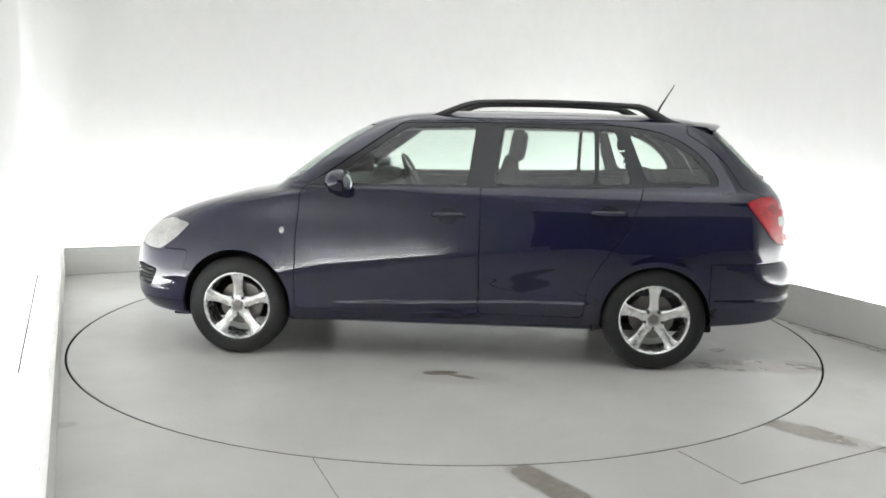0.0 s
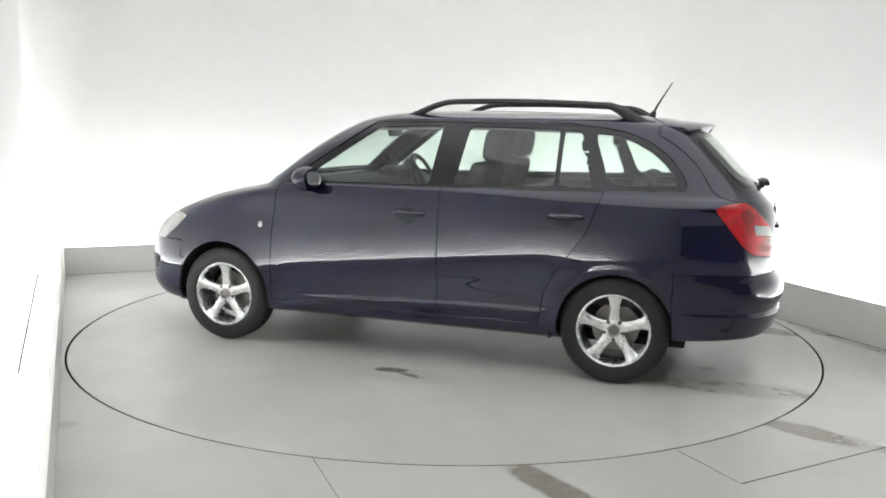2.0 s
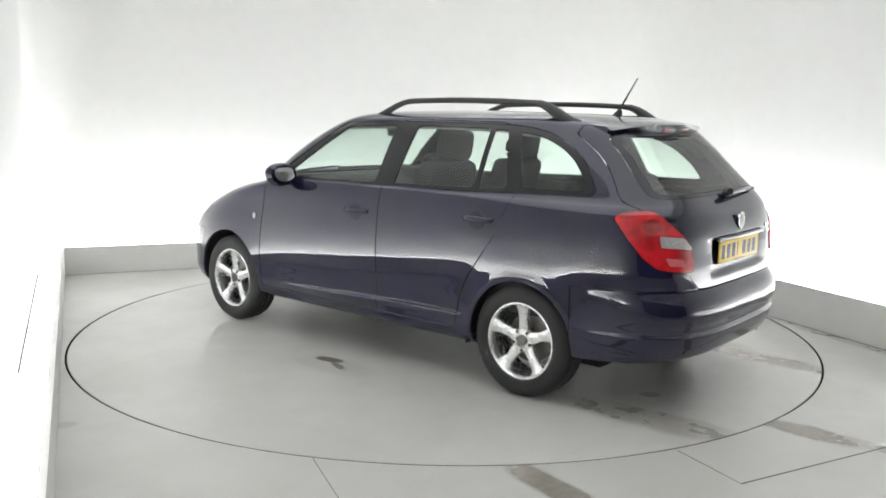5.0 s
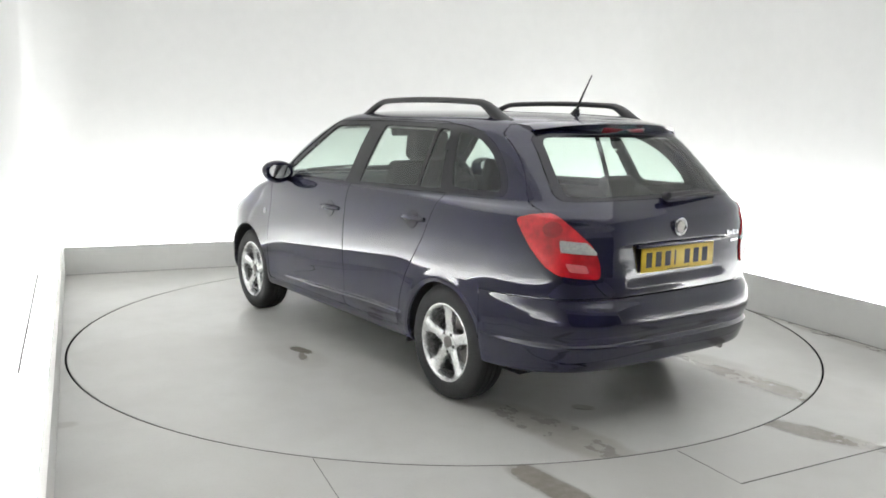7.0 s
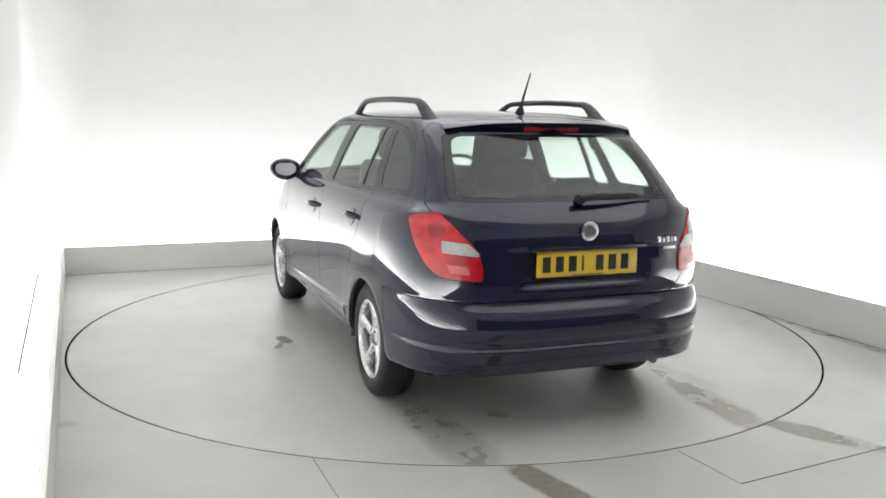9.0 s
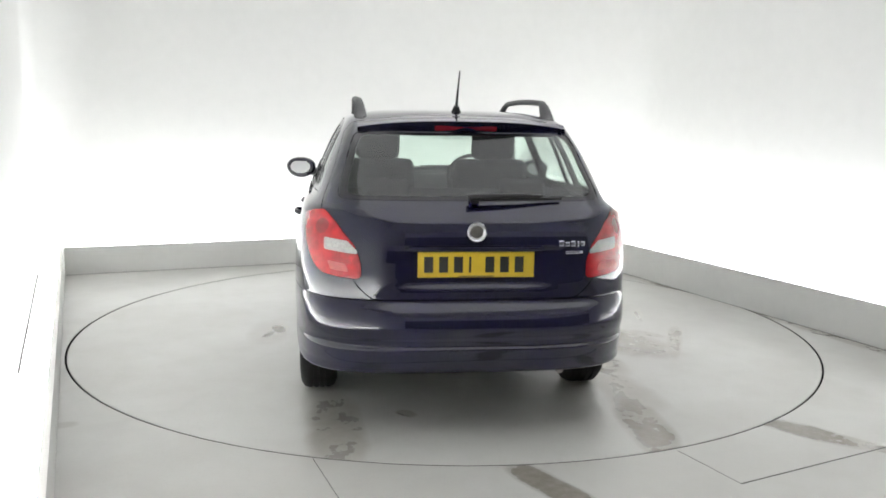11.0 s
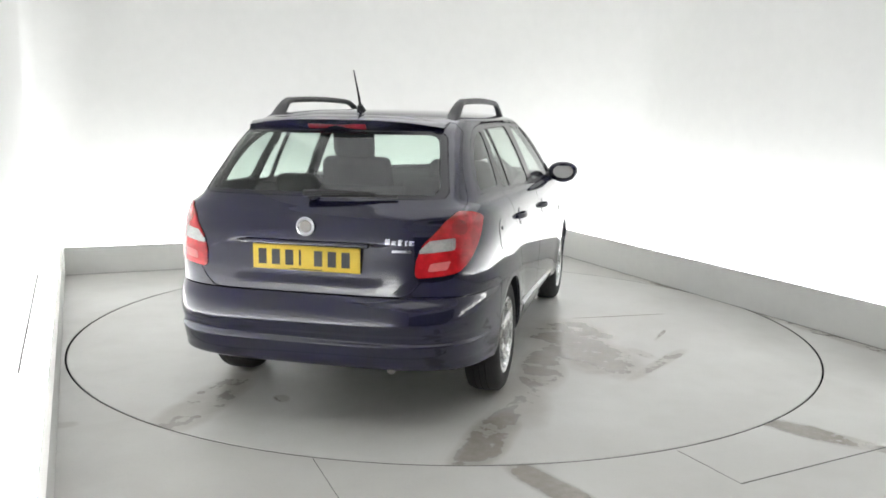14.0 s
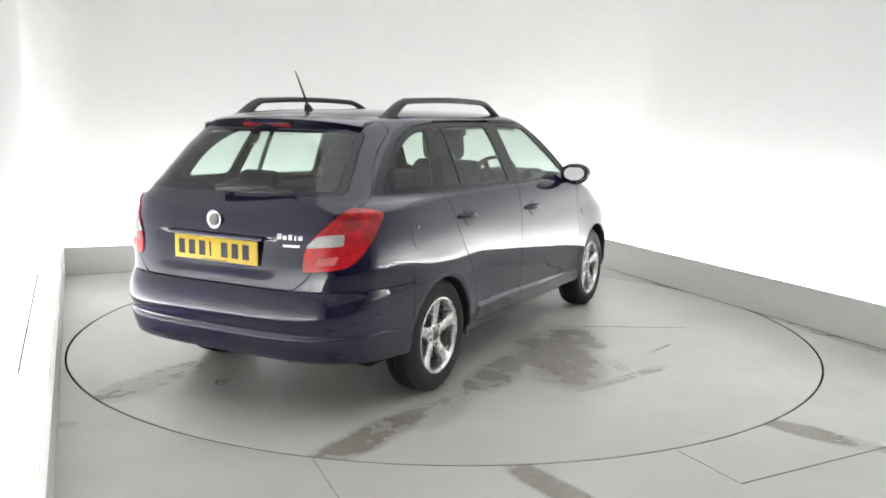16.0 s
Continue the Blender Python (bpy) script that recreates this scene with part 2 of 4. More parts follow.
def build_room():
    # the walls: one coved sheet of white panels with rounded corners
    rl, rr = 0.12, 0.9
    line = [(WALL_L, WALL_F)] + arc(WALL_L + rl, WALL_B - rl, rl, 180, 90, 8)
    line += arc(WALL_R - rr, WALL_B - rr, rr, 90, 0, 20) + [(WALL_R, WALL_F)]
    w = part("wall_cove", wall_bm(line, -0.05, CEIL, -0.12), WALL)
    tagged(w, "white painted studio wall with rounded corners", "wall", kind="structure")
    # Unseen end wall, form assumed: dark below to dim reflections, white above for mirrors.
    ends_f = [(WALL_R + 0.3, WALL_F), (WALL_L - 0.3, WALL_F)]
    w = part("shutter", wall_bm(ends_f, -0.05, 2.25, -0.12), DARKWALL, smooth=False)
    tagged(w, "unseen dark end wall, put in to darken reflections in the car", "shutter", kind="structure")
    w = part("wall_front", wall_bm(ends_f, 2.25, CEIL, -0.12), WALL, smooth=False)
    tagged(w, "unseen white upper end wall, put in to pale the mirror reflections", "wall", kind="structure")
    bm = bmesh.new()
    c = [room(WALL_L - 0.3, WALL_F - 0.3), room(WALL_R + 0.3, WALL_F - 0.3), room(WALL_R + 0.3, WALL_B + 0.3), room(WALL_L - 0.3, WALL_B + 0.3)]
    lo = [bm.verts.new((p.x, p.y, CEIL)) for p in c]
    hi = [bm.verts.new((p.x, p.y, CEIL + 0.1)) for p in c]
    bm.faces.new(lo[::-1])
    bm.faces.new(hi)
    for i in range(4):
        bm.faces.new((lo[i], lo[(i + 1) % 4], hi[(i + 1) % 4], hi[i]))
    tagged(part("ceiling", bm, WALL, smooth=False), "white painted studio ceiling", "ceiling", kind="structure")

    # the low skirting in front of the light trough
    t = 0.03
    runs = (("skirting_left", [(SKIRT_L + 0.05, WALL_F), (SKIRT_L, SKIRT_B + t)], 0.0, SKIRT_H),
            ("skirting_back", [(SKIRT_L + 0.001, SKIRT_B), (SKIRT_R + t, SKIRT_B)], 0.0, SKIRT_H - 0.006),
            ("skirting_right", [(SKIRT_R, SKIRT_B - 0.001), (SKIRT_R, WALL_F)], -0.001, 0.282))
    for name, pts, z0, z1 in runs:
        ob = part(name, wall_bm(pts, z0, z1, -t), SKIRT, smooth=False)
        tagged(ob, "low light grey skirting hiding the light strips", "skirting", kind="structure")

    # the floor, one sheet with a round hole for the turntable
    seg = 160
    bm = bmesh.new()
    inner = [bm.verts.new((R_TABLE * math.cos(2 * math.pi * i / seg) * (1 + 0.0045), R_TABLE * math.sin(2 * math.pi * i / seg) * (1 + 0.0045), 0)) for i in range(seg)]
    low = [bm.verts.new((v.co.x, v.co.y, -0.08)) for v in inner]
    outer = []
    a0, a1, b0, b1 = WALL_L - 0.2, WALL_R + 0.2, WALL_F - 0.2, WALL_B + 0.2
    for i in range(seg):
        a = 2 * math.pi * i / seg
        d = Vector((math.cos(a), math.sin(a)))
        n, m = d.x * NX + d.y * NY, -d.x * NY + d.y * NX
        k = min((a1 / n if n > 1e-6 else a0 / n if n < -1e-6 else 1e9), (b1 / m if m > 1e-6 else b0 / m if m < -1e-6 else 1e9))
        outer.append(bm.verts.new((d.x * k, d.y * k, 0)))
    for i in range(seg):
        j = (i + 1) % seg
        bm.faces.new((inner[i], outer[i], outer[j], inner[j]))
        bm.faces.new((low[i], inner[i], inner[j], low[j]))
    bmesh.ops.recalc_face_normals(bm, faces=bm.faces)
    stains = [(1.72, -1.97, -42, 0.27, 0.085, 0.8, 0.6), (1.95, -2.15, -42, 0.2, 0.05, 0.5, 0.7), (0.44, -2.62, -55, 0.30, 0.075, 0.8, 0.6),
              (2.72, -0.2, -48, 0.3, 0.05, 0.35, 0.8), (2.16, 1.02, -66.5, 1.2, 0.06, 0.5, 0.98), (2.72, -0.28, -66.5, 0.55, 0.07, 0.5, 0.98), (1.9, -1.2, -50, 0.5, 0.25, 0.15, 0.9), (-1.75, -2.05, 20, 0.06, 0.04, 0.3, 0.8)]
    fl = part("floor", bm, floor_material("studio floor", stains), smooth=False)
    tagged(fl, "light grey painted concrete floor with damp marks", "floor", kind="structure")
    bm = bmesh.new()
    bmesh.ops.create_circle(bm, cap_ends=True, segments=64, radius=R_TABLE + 0.3)
    bmesh.ops.translate(bm, verts=bm.verts, vec=(0, 0, -0.08))
    tagged(part("pit_floor", bm, UNDER, smooth=False), "dark pit below the turntable", "floor", kind="structure")

    # joints scored into the floor
    def joint(p, q, w=0.006):
        p, q = Vector((*p, 0)), Vector((*q, 0))
        d = (q - p).normalized()
        s = Vector((-d.y, d.x, 0)) * w / 2
        b = bmesh.new()
        rows = [[b.verts.new(c + o + Vector((0, 0, z))) for c, o in ((p, -s), (q, -s), (q, s), (p, s))] for z in (-0.004, 0.0012)]
        b.faces.new(rows[1])
        for i in range(4):
            b.faces.new((rows[0][i], rows[0][(i + 1) % 4], rows[1][(i + 1) % 4], rows[1][i]))
        bmesh.ops.recalc_face_normals(b, faces=b.faces)
        return b

    bm = joint((1.2, -2.56), (3.6, -1.30))
    bm = join(bm, joint((1.035, -2.225), (1.2, -2.56), 0.0016))
    bm = join(bm, joint((-0.545, -2.385), (-0.2, -3.2), 0.0022))
    bm = join(bm, joint((2.55, -0.06), (2.9, -0.4), 0.006))
    tagged(part("floor_joint", bm, JOINT, smooth=False), "thin dark joints in the painted floor", "floor joint", kind="structure")
    bm = joint(room(SKIRT_L + 0.01, SKIRT_B - 0.004)[:2], room(SKIRT_R - 0.01, SKIRT_B - 0.004)[:2], 0.007)
    bm = join(bm, joint(room(SKIRT_R - 0.004, SKIRT_B - 0.012)[:2], room(SKIRT_R - 0.004, WALL_F + 0.05)[:2], 0.006))
    tagged(part("skirting_joint", bm, JOINT, smooth=False), "thin dark gap along the foot of the skirting", "floor joint", kind="structure")
    bm = joint(room(-2.69, 2.85)[:2], room(-2.664, -0.25)[:2], 0.008)
    bmesh.ops.translate(bm, verts=bm.verts, vec=(0, 0, 0.004))
    tagged(part("trough_joint", bm, DEEP, smooth=False), "thin dark joint along the white light trough", "floor joint", kind="structure")


def build_turntable():
    prof = [(0.0, 0.0), (R_TABLE - 0.004, 0.0), (R_TABLE, -0.004), (R_TABLE, -0.06), (0.0, -0.06)]
    bm = lathe_bm(prof, 160, "z")
    stains = [(1.93, -0.75, 2, 0.46, 0.125, 0.55, 0.9), (1.98, 0.71, -4, 0.42, 0.105, 0.75, 0.8), (1.45, 0.78, 10, 0.35, 0.13, 0.4, 0.9), (1.6, -0.55, 20, 0.5, 0.35, 0.12, 0.9),
              (0.07, -1.14, 8, 0.11, 0.04, 0.95, 0.95), (0.20, -1.19, -20, 0.10, 0.03, 0.7, 0.95), (0.16, -1.20, 0, 0.28, 0.12, 0.22, 0.95), (0.35, 0.98, 32, 0.55, 0.24, 0.75, 0.95), (-0.12, 0.90, 35, 0.32, 0.17, 0.7, 0.9), (0.85, 0.80, 5, 0.38, 0.13, 0.65, 0.9),
              (0.55, 1.46, -23, 0.38, 0.045, 0.6, 0.9), (0.80, 1.20, -70, 0.16, 0.05, 0.6, 0.9), (-0.63, 1.155, 119, 0.38, 0.012, 0.8, 0.6), (-0.16, 1.47, 168, 0.16, 0.015, 0.6, 0.8), (1.78, -0.41, 40, 0.06, 0.04, 0.6, 0.7),
              (1.2, 0.1, 0, 0.9, 0.55, 0.15, 0.9), (0.35, 1.35, 40, 0.12, 0.05, 0.4, 0.8)]
    ob = part("turntable", bm, floor_material("turntable top", stains))
    tagged(ob, "round grey car turntable with damp tyre marks", "turntable")
    # Added ring whose black stands for the shade in the edge gap.
    ring = lathe_bm([(R_TABLE + 0.0005, -0.002), (R_TABLE + 0.0105, -0.002), (R_TABLE + 0.0105, -0.03), (R_TABLE + 0.0005, -0.03)], 160, "z", closed=True)
    part("gap_ring", ring, DEEP, ob, "near-black ring filling the edge gap, coloured like its shade")
    return ob


def build_lights():
    def left(off):
        n = WALL_L + off
        return [(n + 0.037, -4.3), (n, WALL_B - 0.42)]

    def back(off):
        return [(WALL_L + 0.32, WALL_B - off)] + arc(WALL_R - 0.9, WALL_B - 0.9, 0.9 - off, 90, 0, 12) + [(WALL_R - off, -5.0)]

    # each strip stands before its back plate and shines at the wall behind it
    for path, off in ((left, 0.232), (back, 0.30)):
        ob = part("light_strip", wall_bm(path(off + 0.005), 0.0, 0.10, 0.006), WALL, smooth=False)
        tagged(ob, "white light strip in the trough behind the skirting", "light strip", "trough light strips")
        part("glowing_face", wall_bm(path(off - 0.018), 0.03, 0.09, 0.022), STRIP_GLOW, ob, "bright white diffuser", smooth=False)
    # Unseen overhead light; one wide panel is assumed so its reflections stay smooth.
    lamp = new("ceiling_light")
    lamp.matrix_basis = Matrix.Translation(room(0.0, -1.2, CEIL)) @ Matrix.Rotation(math.atan2(NY, NX), 4, "Z")
    tagged(lamp, "wide unseen ceiling light of assumed form over the turntable", "ceiling light")
    part("frame", box_bm(-2.16, 2.16, -3.16, 3.16, -0.06, -0.001, 0.01), WALL, lamp, smooth=False)
    part("diffuser", box_bm(-2.1, 2.1, -3.1, 3.1, -0.066, -0.0605), PANEL_GLOW, lamp, smooth=False)


build_room()
build_lights()
turntable = build_turntable()


# ---- the car: nose towards -x, its left side towards -y ----
def smooth_curve(pairs):
    """A monotone cubic through (argument, value) pairs."""
    xs = np.array([p[0] for p in pairs], float)
    ys = np.array([p[1] for p in pairs], float)
    h = np.diff(xs)
    d = np.diff(ys) / h
    m = np.zeros(len(xs))
    m[0], m[-1] = d[0], d[-1]
    for i in range(1, len(xs) - 1):
        if d[i - 1] * d[i] > 0:
            w1, w2 = 2 * h[i] + h[i - 1], h[i] + 2 * h[i - 1]
            m[i] = (w1 + w2) / (w1 / d[i - 1] + w2 / d[i])

    def value(x):
        x = min(max(x, xs[0]), xs[-1])
        i = int(min(max(np.searchsorted(xs, x) - 1, 0), len(h) - 1))
        t = (x - xs[i]) / h[i]
        return ((1 + 2 * t) * (1 - t) ** 2 * ys[i] + t * (1 - t) ** 2 * h[i] * m[i]
                + t * t * (3 - 2 * t) * ys[i + 1] + t * t * (t - 1) * h[i] * m[i + 1])
    return value


ZTOP = 1.482
NOSE = smooth_curve([(0.19, -1.80), (0.24, -1.97), (0.34, -2.03), (0.48, -2.035), (0.60, -2.02), (0.68, -1.985), (0.735, -1.93), (0.82, -1.78), (0.905, -1.54),
                     (0.965, -1.30), (1.005, -1.10), (1.06, -1.03), (1.25, -0.765), (1.36, -0.575), (1.41, -0.46), (1.44, -0.35), (1.462, -0.20), (1.476, 0.05), (1.482, 0.34)])
TAIL = smooth_curve([(0.19, 1.15), (0.235, 1.30), (0.255, 1.52), (0.268, 1.82), (0.285, 1.99), (0.305, 2.05), (0.35, 2.078), (0.395, 2.092), (0.416, 2.097), (0.432, 2.086), (0.445, 2.087), (0.48, 2.103), (0.51, 2.110), (0.54, 2.107), (0.57, 2.098), (0.595, 2.084), (0.612, 2.070), (0.64, 2.056), (0.66, 2.0555), (0.73, 2.054), (0.80, 2.048),
                     (0.90, 2.040), (0.97, 2.018), (1.02, 1.980), (1.06, 1.945), (1.20, 1.806), (1.36, 1.650), (1.40, 1.60), (1.442, 1.47), (1.462, 1.30), (1.476, 0.80), (1.482, 0.36)])
HALF = smooth_curve([(0.19, 0.62), (0.215, 0.72), (0.245, 0.775), (0.29, 0.794), (0.33, 0.803), (0.40, 0.808), (0.50, 0.8135), (0.58, 0.8190), (0.66, 0.8220), (0.74, 0.8195), (0.90, 0.805), (0.985, 0.788),
                     (1.02, 0.775), (1.035, 0.762), (1.05, 0.754), (1.20, 0.690), (1.34, 0.622), (1.39, 0.592), (1.42, 0.570), (1.445, 0.522), (1.465, 0.40), (1.477, 0.20), (1.482, 0.02)])
NOSE_LEN = smooth_curve([(0.19, 0.75), (0.60, 0.85), (0.80, 0.75), (0.95, 0.50), (1.05, 0.36), (1.25, 0.36), (1.40, 0.40), (1.482, 0.2)])
TAIL_LEN = smooth_curve([(0.19, 0.45), (0.28, 0.62), (0.34, 0.82), (0.60, 0.86), (1.0, 0.84), (1.30, 0.72), (1.40, 0.55), (1.45, 0.5), (1.482, 0.2)])
NOSE_POW = smooth_curve([(0.19, 3.0), (0.70, 2.9), (1.0, 2.7), (1.25, 2.9), (1.4, 3.2), (1.482, 2.4)])
TAIL_POW = smooth_curve([(0.19, 3.2), (0.30, 3.9), (0.55, 3.9), (0.62, 4.0), (0.95, 3.9), (1.06, 5.2), (1.25, 5.6), (1.36, 4.8), (1.42, 3.6), (1.482, 2.2)])
HUB_F, HUB_R, HUB_Z, TRACK = -1.231, 1.231, 0.298, 0.725


def ease(t):
    t = max(0.0, min(1.0, t))
    return t * t * (3 - 2 * t)


def taper(x, z):
    """How the body, and more so the cabin, draws in towards the tail."""
    t = max(0.0, min(1.0, (x - 0.2) / 1.5))
    return 1 - (0.010 + 0.062 * ease((z - 0.98) / 0.08)) * t * t


def half_at(x, z):
    """The half width of the flank: its widest line climbs towards the tail."""
    climb = (0.088 * max(-1.3, min(1.1, x)) - 0.035) * ease((z - 0.38) / 0.15) * ease((0.98 - z) / 0.18)
    return HALF(z - climb)


def ends(z):
    xf, xr = NOSE(z), TAIL(z)
    return xf, xr, min(NOSE_LEN(z), (xr - xf) * 0.45), min(TAIL_LEN(z), (xr - xf) * 0.45)


def skin(x, z):
    """The half width of the body at x and z."""
    w = half_at(x, z) * taper(x, z)
    xf, xr, lf, lr = ends(z)
    if x < xf + lf:
        u, p = min((xf + lf - x) / lf, 1.0), NOSE_POW(z)
        w *= max(1 - u ** p, 0) ** (1 / p)
    elif x > xr - lr:
        u, p = min((x - xr + lr) / lr, 1.0), TAIL_POW(z)
        w *= max(1 - u ** p, 0) ** (1 / p)
    return w + flare(x, z)


def level(x, y, z):
    """Grows through 0 from inside the body to outside."""
    xf, xr, lf, lr = ends(z)
    w = half_at(x, z) * taper(x, z)
    y = max(abs(y) - (flare(x, z) if abs(y) > 0.5 else 0.0), 0.0) / w
    if x < xf + lf:
        p = NOSE_POW(z)
        return (y ** p + ((xf + lf - x) / lf) ** p) ** (1 / p) - 1
    if x > xr - lr:
        p = TAIL_POW(z)
        return (y ** p + ((x - xr + lr) / lr) ** p) ** (1 / p) - 1
    return y - 1


def skin_normal(co):
    h = 0.0015
    x, y, z = co
    n = Vector((level(x + h, y, z) - level(x - h, y, z), level(x, y + h, z) - level(x, y - h, z), level(x, y, min(z + h, ZTOP - 1e-4)) - level(x, y, z - h)))
    return n.normalized() if n.length > 1e-9 else Vector((0, 0, 1))


def flare(x, z):
    """The swelling round the wheel arches and the ledge low on the doors."""
    out = 0.0
    if z < 0.2:
        return out
    for hub in (HUB_F, HUB_R):
        r = math.hypot(x - hub, z - HUB_Z)
        if r < 0.62:
            d = max(r - 0.335, 0.0)
            out += 0.009 * math.exp(-(d / 0.12) ** 2) + 0.0025 * math.exp(-((r - 0.335) / 0.024) ** 2)
    if -0.8 < x < 0.9 and z < 0.42:
        crest = 0.362 + 0.036 * min(x, 0.5)
        size = 0.013 * ease((x + 0.78) / 0.7) * ease((0.86 - x) / 0.05)
        out += size * (ease((z - crest + 0.075) / 0.07) if z < crest else ease((crest + 0.016 - z) / 0.016))
    return out


def body_grid():
    """The whole skin as level slices, each a rounded plan."""
    zs = list(np.linspace(0.19, 0.62, 34)) + list(np.linspace(0.63, 0.72, 8)) + list(np.linspace(0.73, 1.05, 44)) + list(np.linspace(1.065, 1.40, 24))
    zs = sorted(zs + [0.3365, 0.343, 0.3495, 0.3625, 0.369, 0.375, 0.382, 0.388, 0.3945, 0.412, 0.4275, 0.4345])
    zs += [ZTOP - 0.075 * (1 - s) ** 2 for s in np.linspace(0.04, 0.985, 26)]
    na, nm = 22, 46
    bm = bmesh.new()
    rings = []
    for z in zs:
        xf, xr, lf, lr = ends(z)
        half = []
        for i in range(na):
            a = math.pi / 2 * i / na
            p = NOSE_POW(z)
            half.append((xf + lf - lf * math.cos(a) ** (2 / p), math.sin(a) ** (2 / p)))
        for i in range(nm + 1):
            half.append((xf + lf + (xr - lr - xf - lf) * i / nm, 1.0))
        for i in range(1, na + 1):
            a = math.pi / 2 * i / na
            p = TAIL_POW(z)
            half.append((xr - lr + lr * math.sin(a) ** (2 / p), max(math.cos(a), 0.0) ** (2 / p)))
        pts = []
        for x, y in half:
            y *= half_at(x, z) * taper(x, z)
            y += flare(x, z) if y > 0.5 else 0
            if x > 1.6 and abs(y) < 0.36 and 0.6 < z < 0.92:
                # the shallow recess round the number plate
                e = max(0, min(1, (0.335 - abs(y)) / 0.02)) * max(0, min(1, (z - 0.685) / 0.02)) * max(0, min(1, (0.872 - z) / 0.015))
                x -= 0.022 * e
            pts.append((x, y, z))
        ring = [bm.verts.new((x, -y, z)) for x, y, z in pts]
        ring += [bm.verts.new((x, y, z)) for x, y, z in pts[-2:0:-1]]
        rings.append(ring)
    n = len(rings[0])
    for a, b in zip(rings, rings[1:]):
        for k in range(n):
            bm.faces.new((a[k], a[(k + 1) % n], b[(k + 1) % n], b[k]))
    bm.faces.new(rings[-1])
    bm.faces.new(rings[0][::-1])
    bmesh.ops.recalc_face_normals(bm, faces=bm.faces)
    return bm


def rounded(poly, r, k=4):
    """The outline with its corners rounded."""
    out = []
    n = len(poly)
    for i in range(n):
        p, a, b = Vector(poly[i]), Vector(poly[i - 1]), Vector(poly[(i + 1) % n])
        rr = min(r, (a - p).length * 0.45, (b - p).length * 0.45)
        s, e = p + (a - p).normalized() * rr, p + (b - p).normalized() * rr
        for j in range(k + 1):
            t = j / k
            out.append(tuple(s * (1 - t) ** 2 + p * 2 * t * (1 - t) + e * t * t))
    return out


def inside(poly, a, b):
    hit = False
    n = len(poly)
    for i in range(n):
        (x0, y0), (x1, y1) = poly[i], poly[i - 1]
        if (y0 > b) != (y1 > b) and a < (x1 - x0) * (b - y0) / (y1 - y0) + x0:
            hit = not hit
    return hit


def unroll(co):
    """A coordinate that runs along the flank and on round the rear corner."""
    return co.x + (0.78 - abs(co.y))


# outlines on the flank, in x and z
FRONT_WINDOW = rounded([(-0.70, 1.045), (-0.235, 1.375), (0.175, 1.388), (0.135, 1.05)], 0.035)
REAR_WINDOW = rounded([(0.285, 1.055), (0.335, 1.388), (0.865, 1.382), (0.865, 1.068)], 0.03)
QUARTER_LIGHT = rounded([(0.89, 1.068), (0.89, 1.380), (0.985, 1.372), (1.075, 1.072)], 0.025)
CARGO_WINDOW = rounded([(1.165, 1.085), (1.06, 1.367), (1.16, 1.355), (1.265, 1.325), (1.36, 1.278), (1.44, 1.218), (1.495, 1.15), (1.518, 1.105), (1.512, 1.088)], 0.04)
DAYLIGHT = rounded([(-0.80, 1.030), (-0.26, 1.402), (0.2, 1.410), (0.98, 1.402), (1.12, 1.390), (1.25, 1.364), (1.37, 1.313), (1.465, 1.245), (1.535, 1.165), (1.565, 1.105), (1.56, 1.068), (0.9, 1.048)], 0.04)
FRONT_DOOR = rounded([(-0.875, 0.30), (-0.865, 0.72), (-0.835, 1.01), (-0.80, 1.03), (-0.25, 1.412), (0.235, 1.422), (0.215, 1.05), (0.215, 0.30)], 0.03)
REAR_DOOR = rounded([(0.215, 0.30), (0.215, 1.05), (0.235, 1.422), (0.96, 1.412), (1.04, 1.37), (1.145, 1.055), (1.06, 0.82), (0.90, 0.60), (0.84, 0.48), (0.82, 0.30)], 0.04)
ARCH_F = [(HUB_F + 0.328 * math.cos(a), HUB_Z + 0.012 + 0.332 * math.sin(a)) for a in (2 * math.pi * i / 40 for i in range(40))]
ARCH_R = [(HUB_R + 0.312 * math.cos(a), HUB_Z + 0.314 * math.sin(a)) for a in (2 * math.pi * i / 40 for i in range(40))]
# outlines seen from behind or ahead, in y and z
REAR_CLEAR = rounded([(-0.575, 1.085), (-0.502, 1.350), (0.502, 1.350), (0.575, 1.085)], 0.05)
REAR_GLASS = rounded([(-0.615, 1.066), (-0.528, 1.362), (0.528, 1.362), (0.615, 1.066)], 0.045)
TAILGATE = rounded([(-0.46, 0.637), (-0.53, 0.70), (-0.60, 0.85), (-0.685, 1.02), (-0.62, 1.20), (-0.56, 1.405), (0.56, 1.405), (0.62, 1.20), (0.685, 1.02), (0.60, 0.85), (0.53, 0.70), (0.46, 0.637)], 0.03)
SCREEN = rounded([(-0.68, 1.05), (-0.52, 1.385), (0.52, 1.385), (0.68, 1.05)], 0.05)
# lamps on the unrolled rear corner
LAMP = rounded([(1.745, 0.985), (1.85, 1.005), (1.98, 1.015), (2.06, 0.985), (2.15, 0.93), (2.24, 0.875), (2.285, 0.80), (2.295, 0.725), (2.15, 0.732), (2.02, 0.745), (1.93, 0.79), (1.83, 0.88)], 0.032)
LAMP_CLEAR = rounded([(2.03, 0.90), (2.20, 0.890), (2.262, 0.848), (2.262, 0.835), (2.04, 0.848)], 0.015)
LAMP_CORE = [(1.985 + 0.062 * math.cos(a), 0.945 + 0.034 * math.sin(a)) for a in (2 * math.pi * i / 20 for i in range(20))]
LAMP_PALE = rounded([(2.07, 0.80), (2.20, 0.79), (2.22, 0.755), (2.10, 0.762)], 0.012)
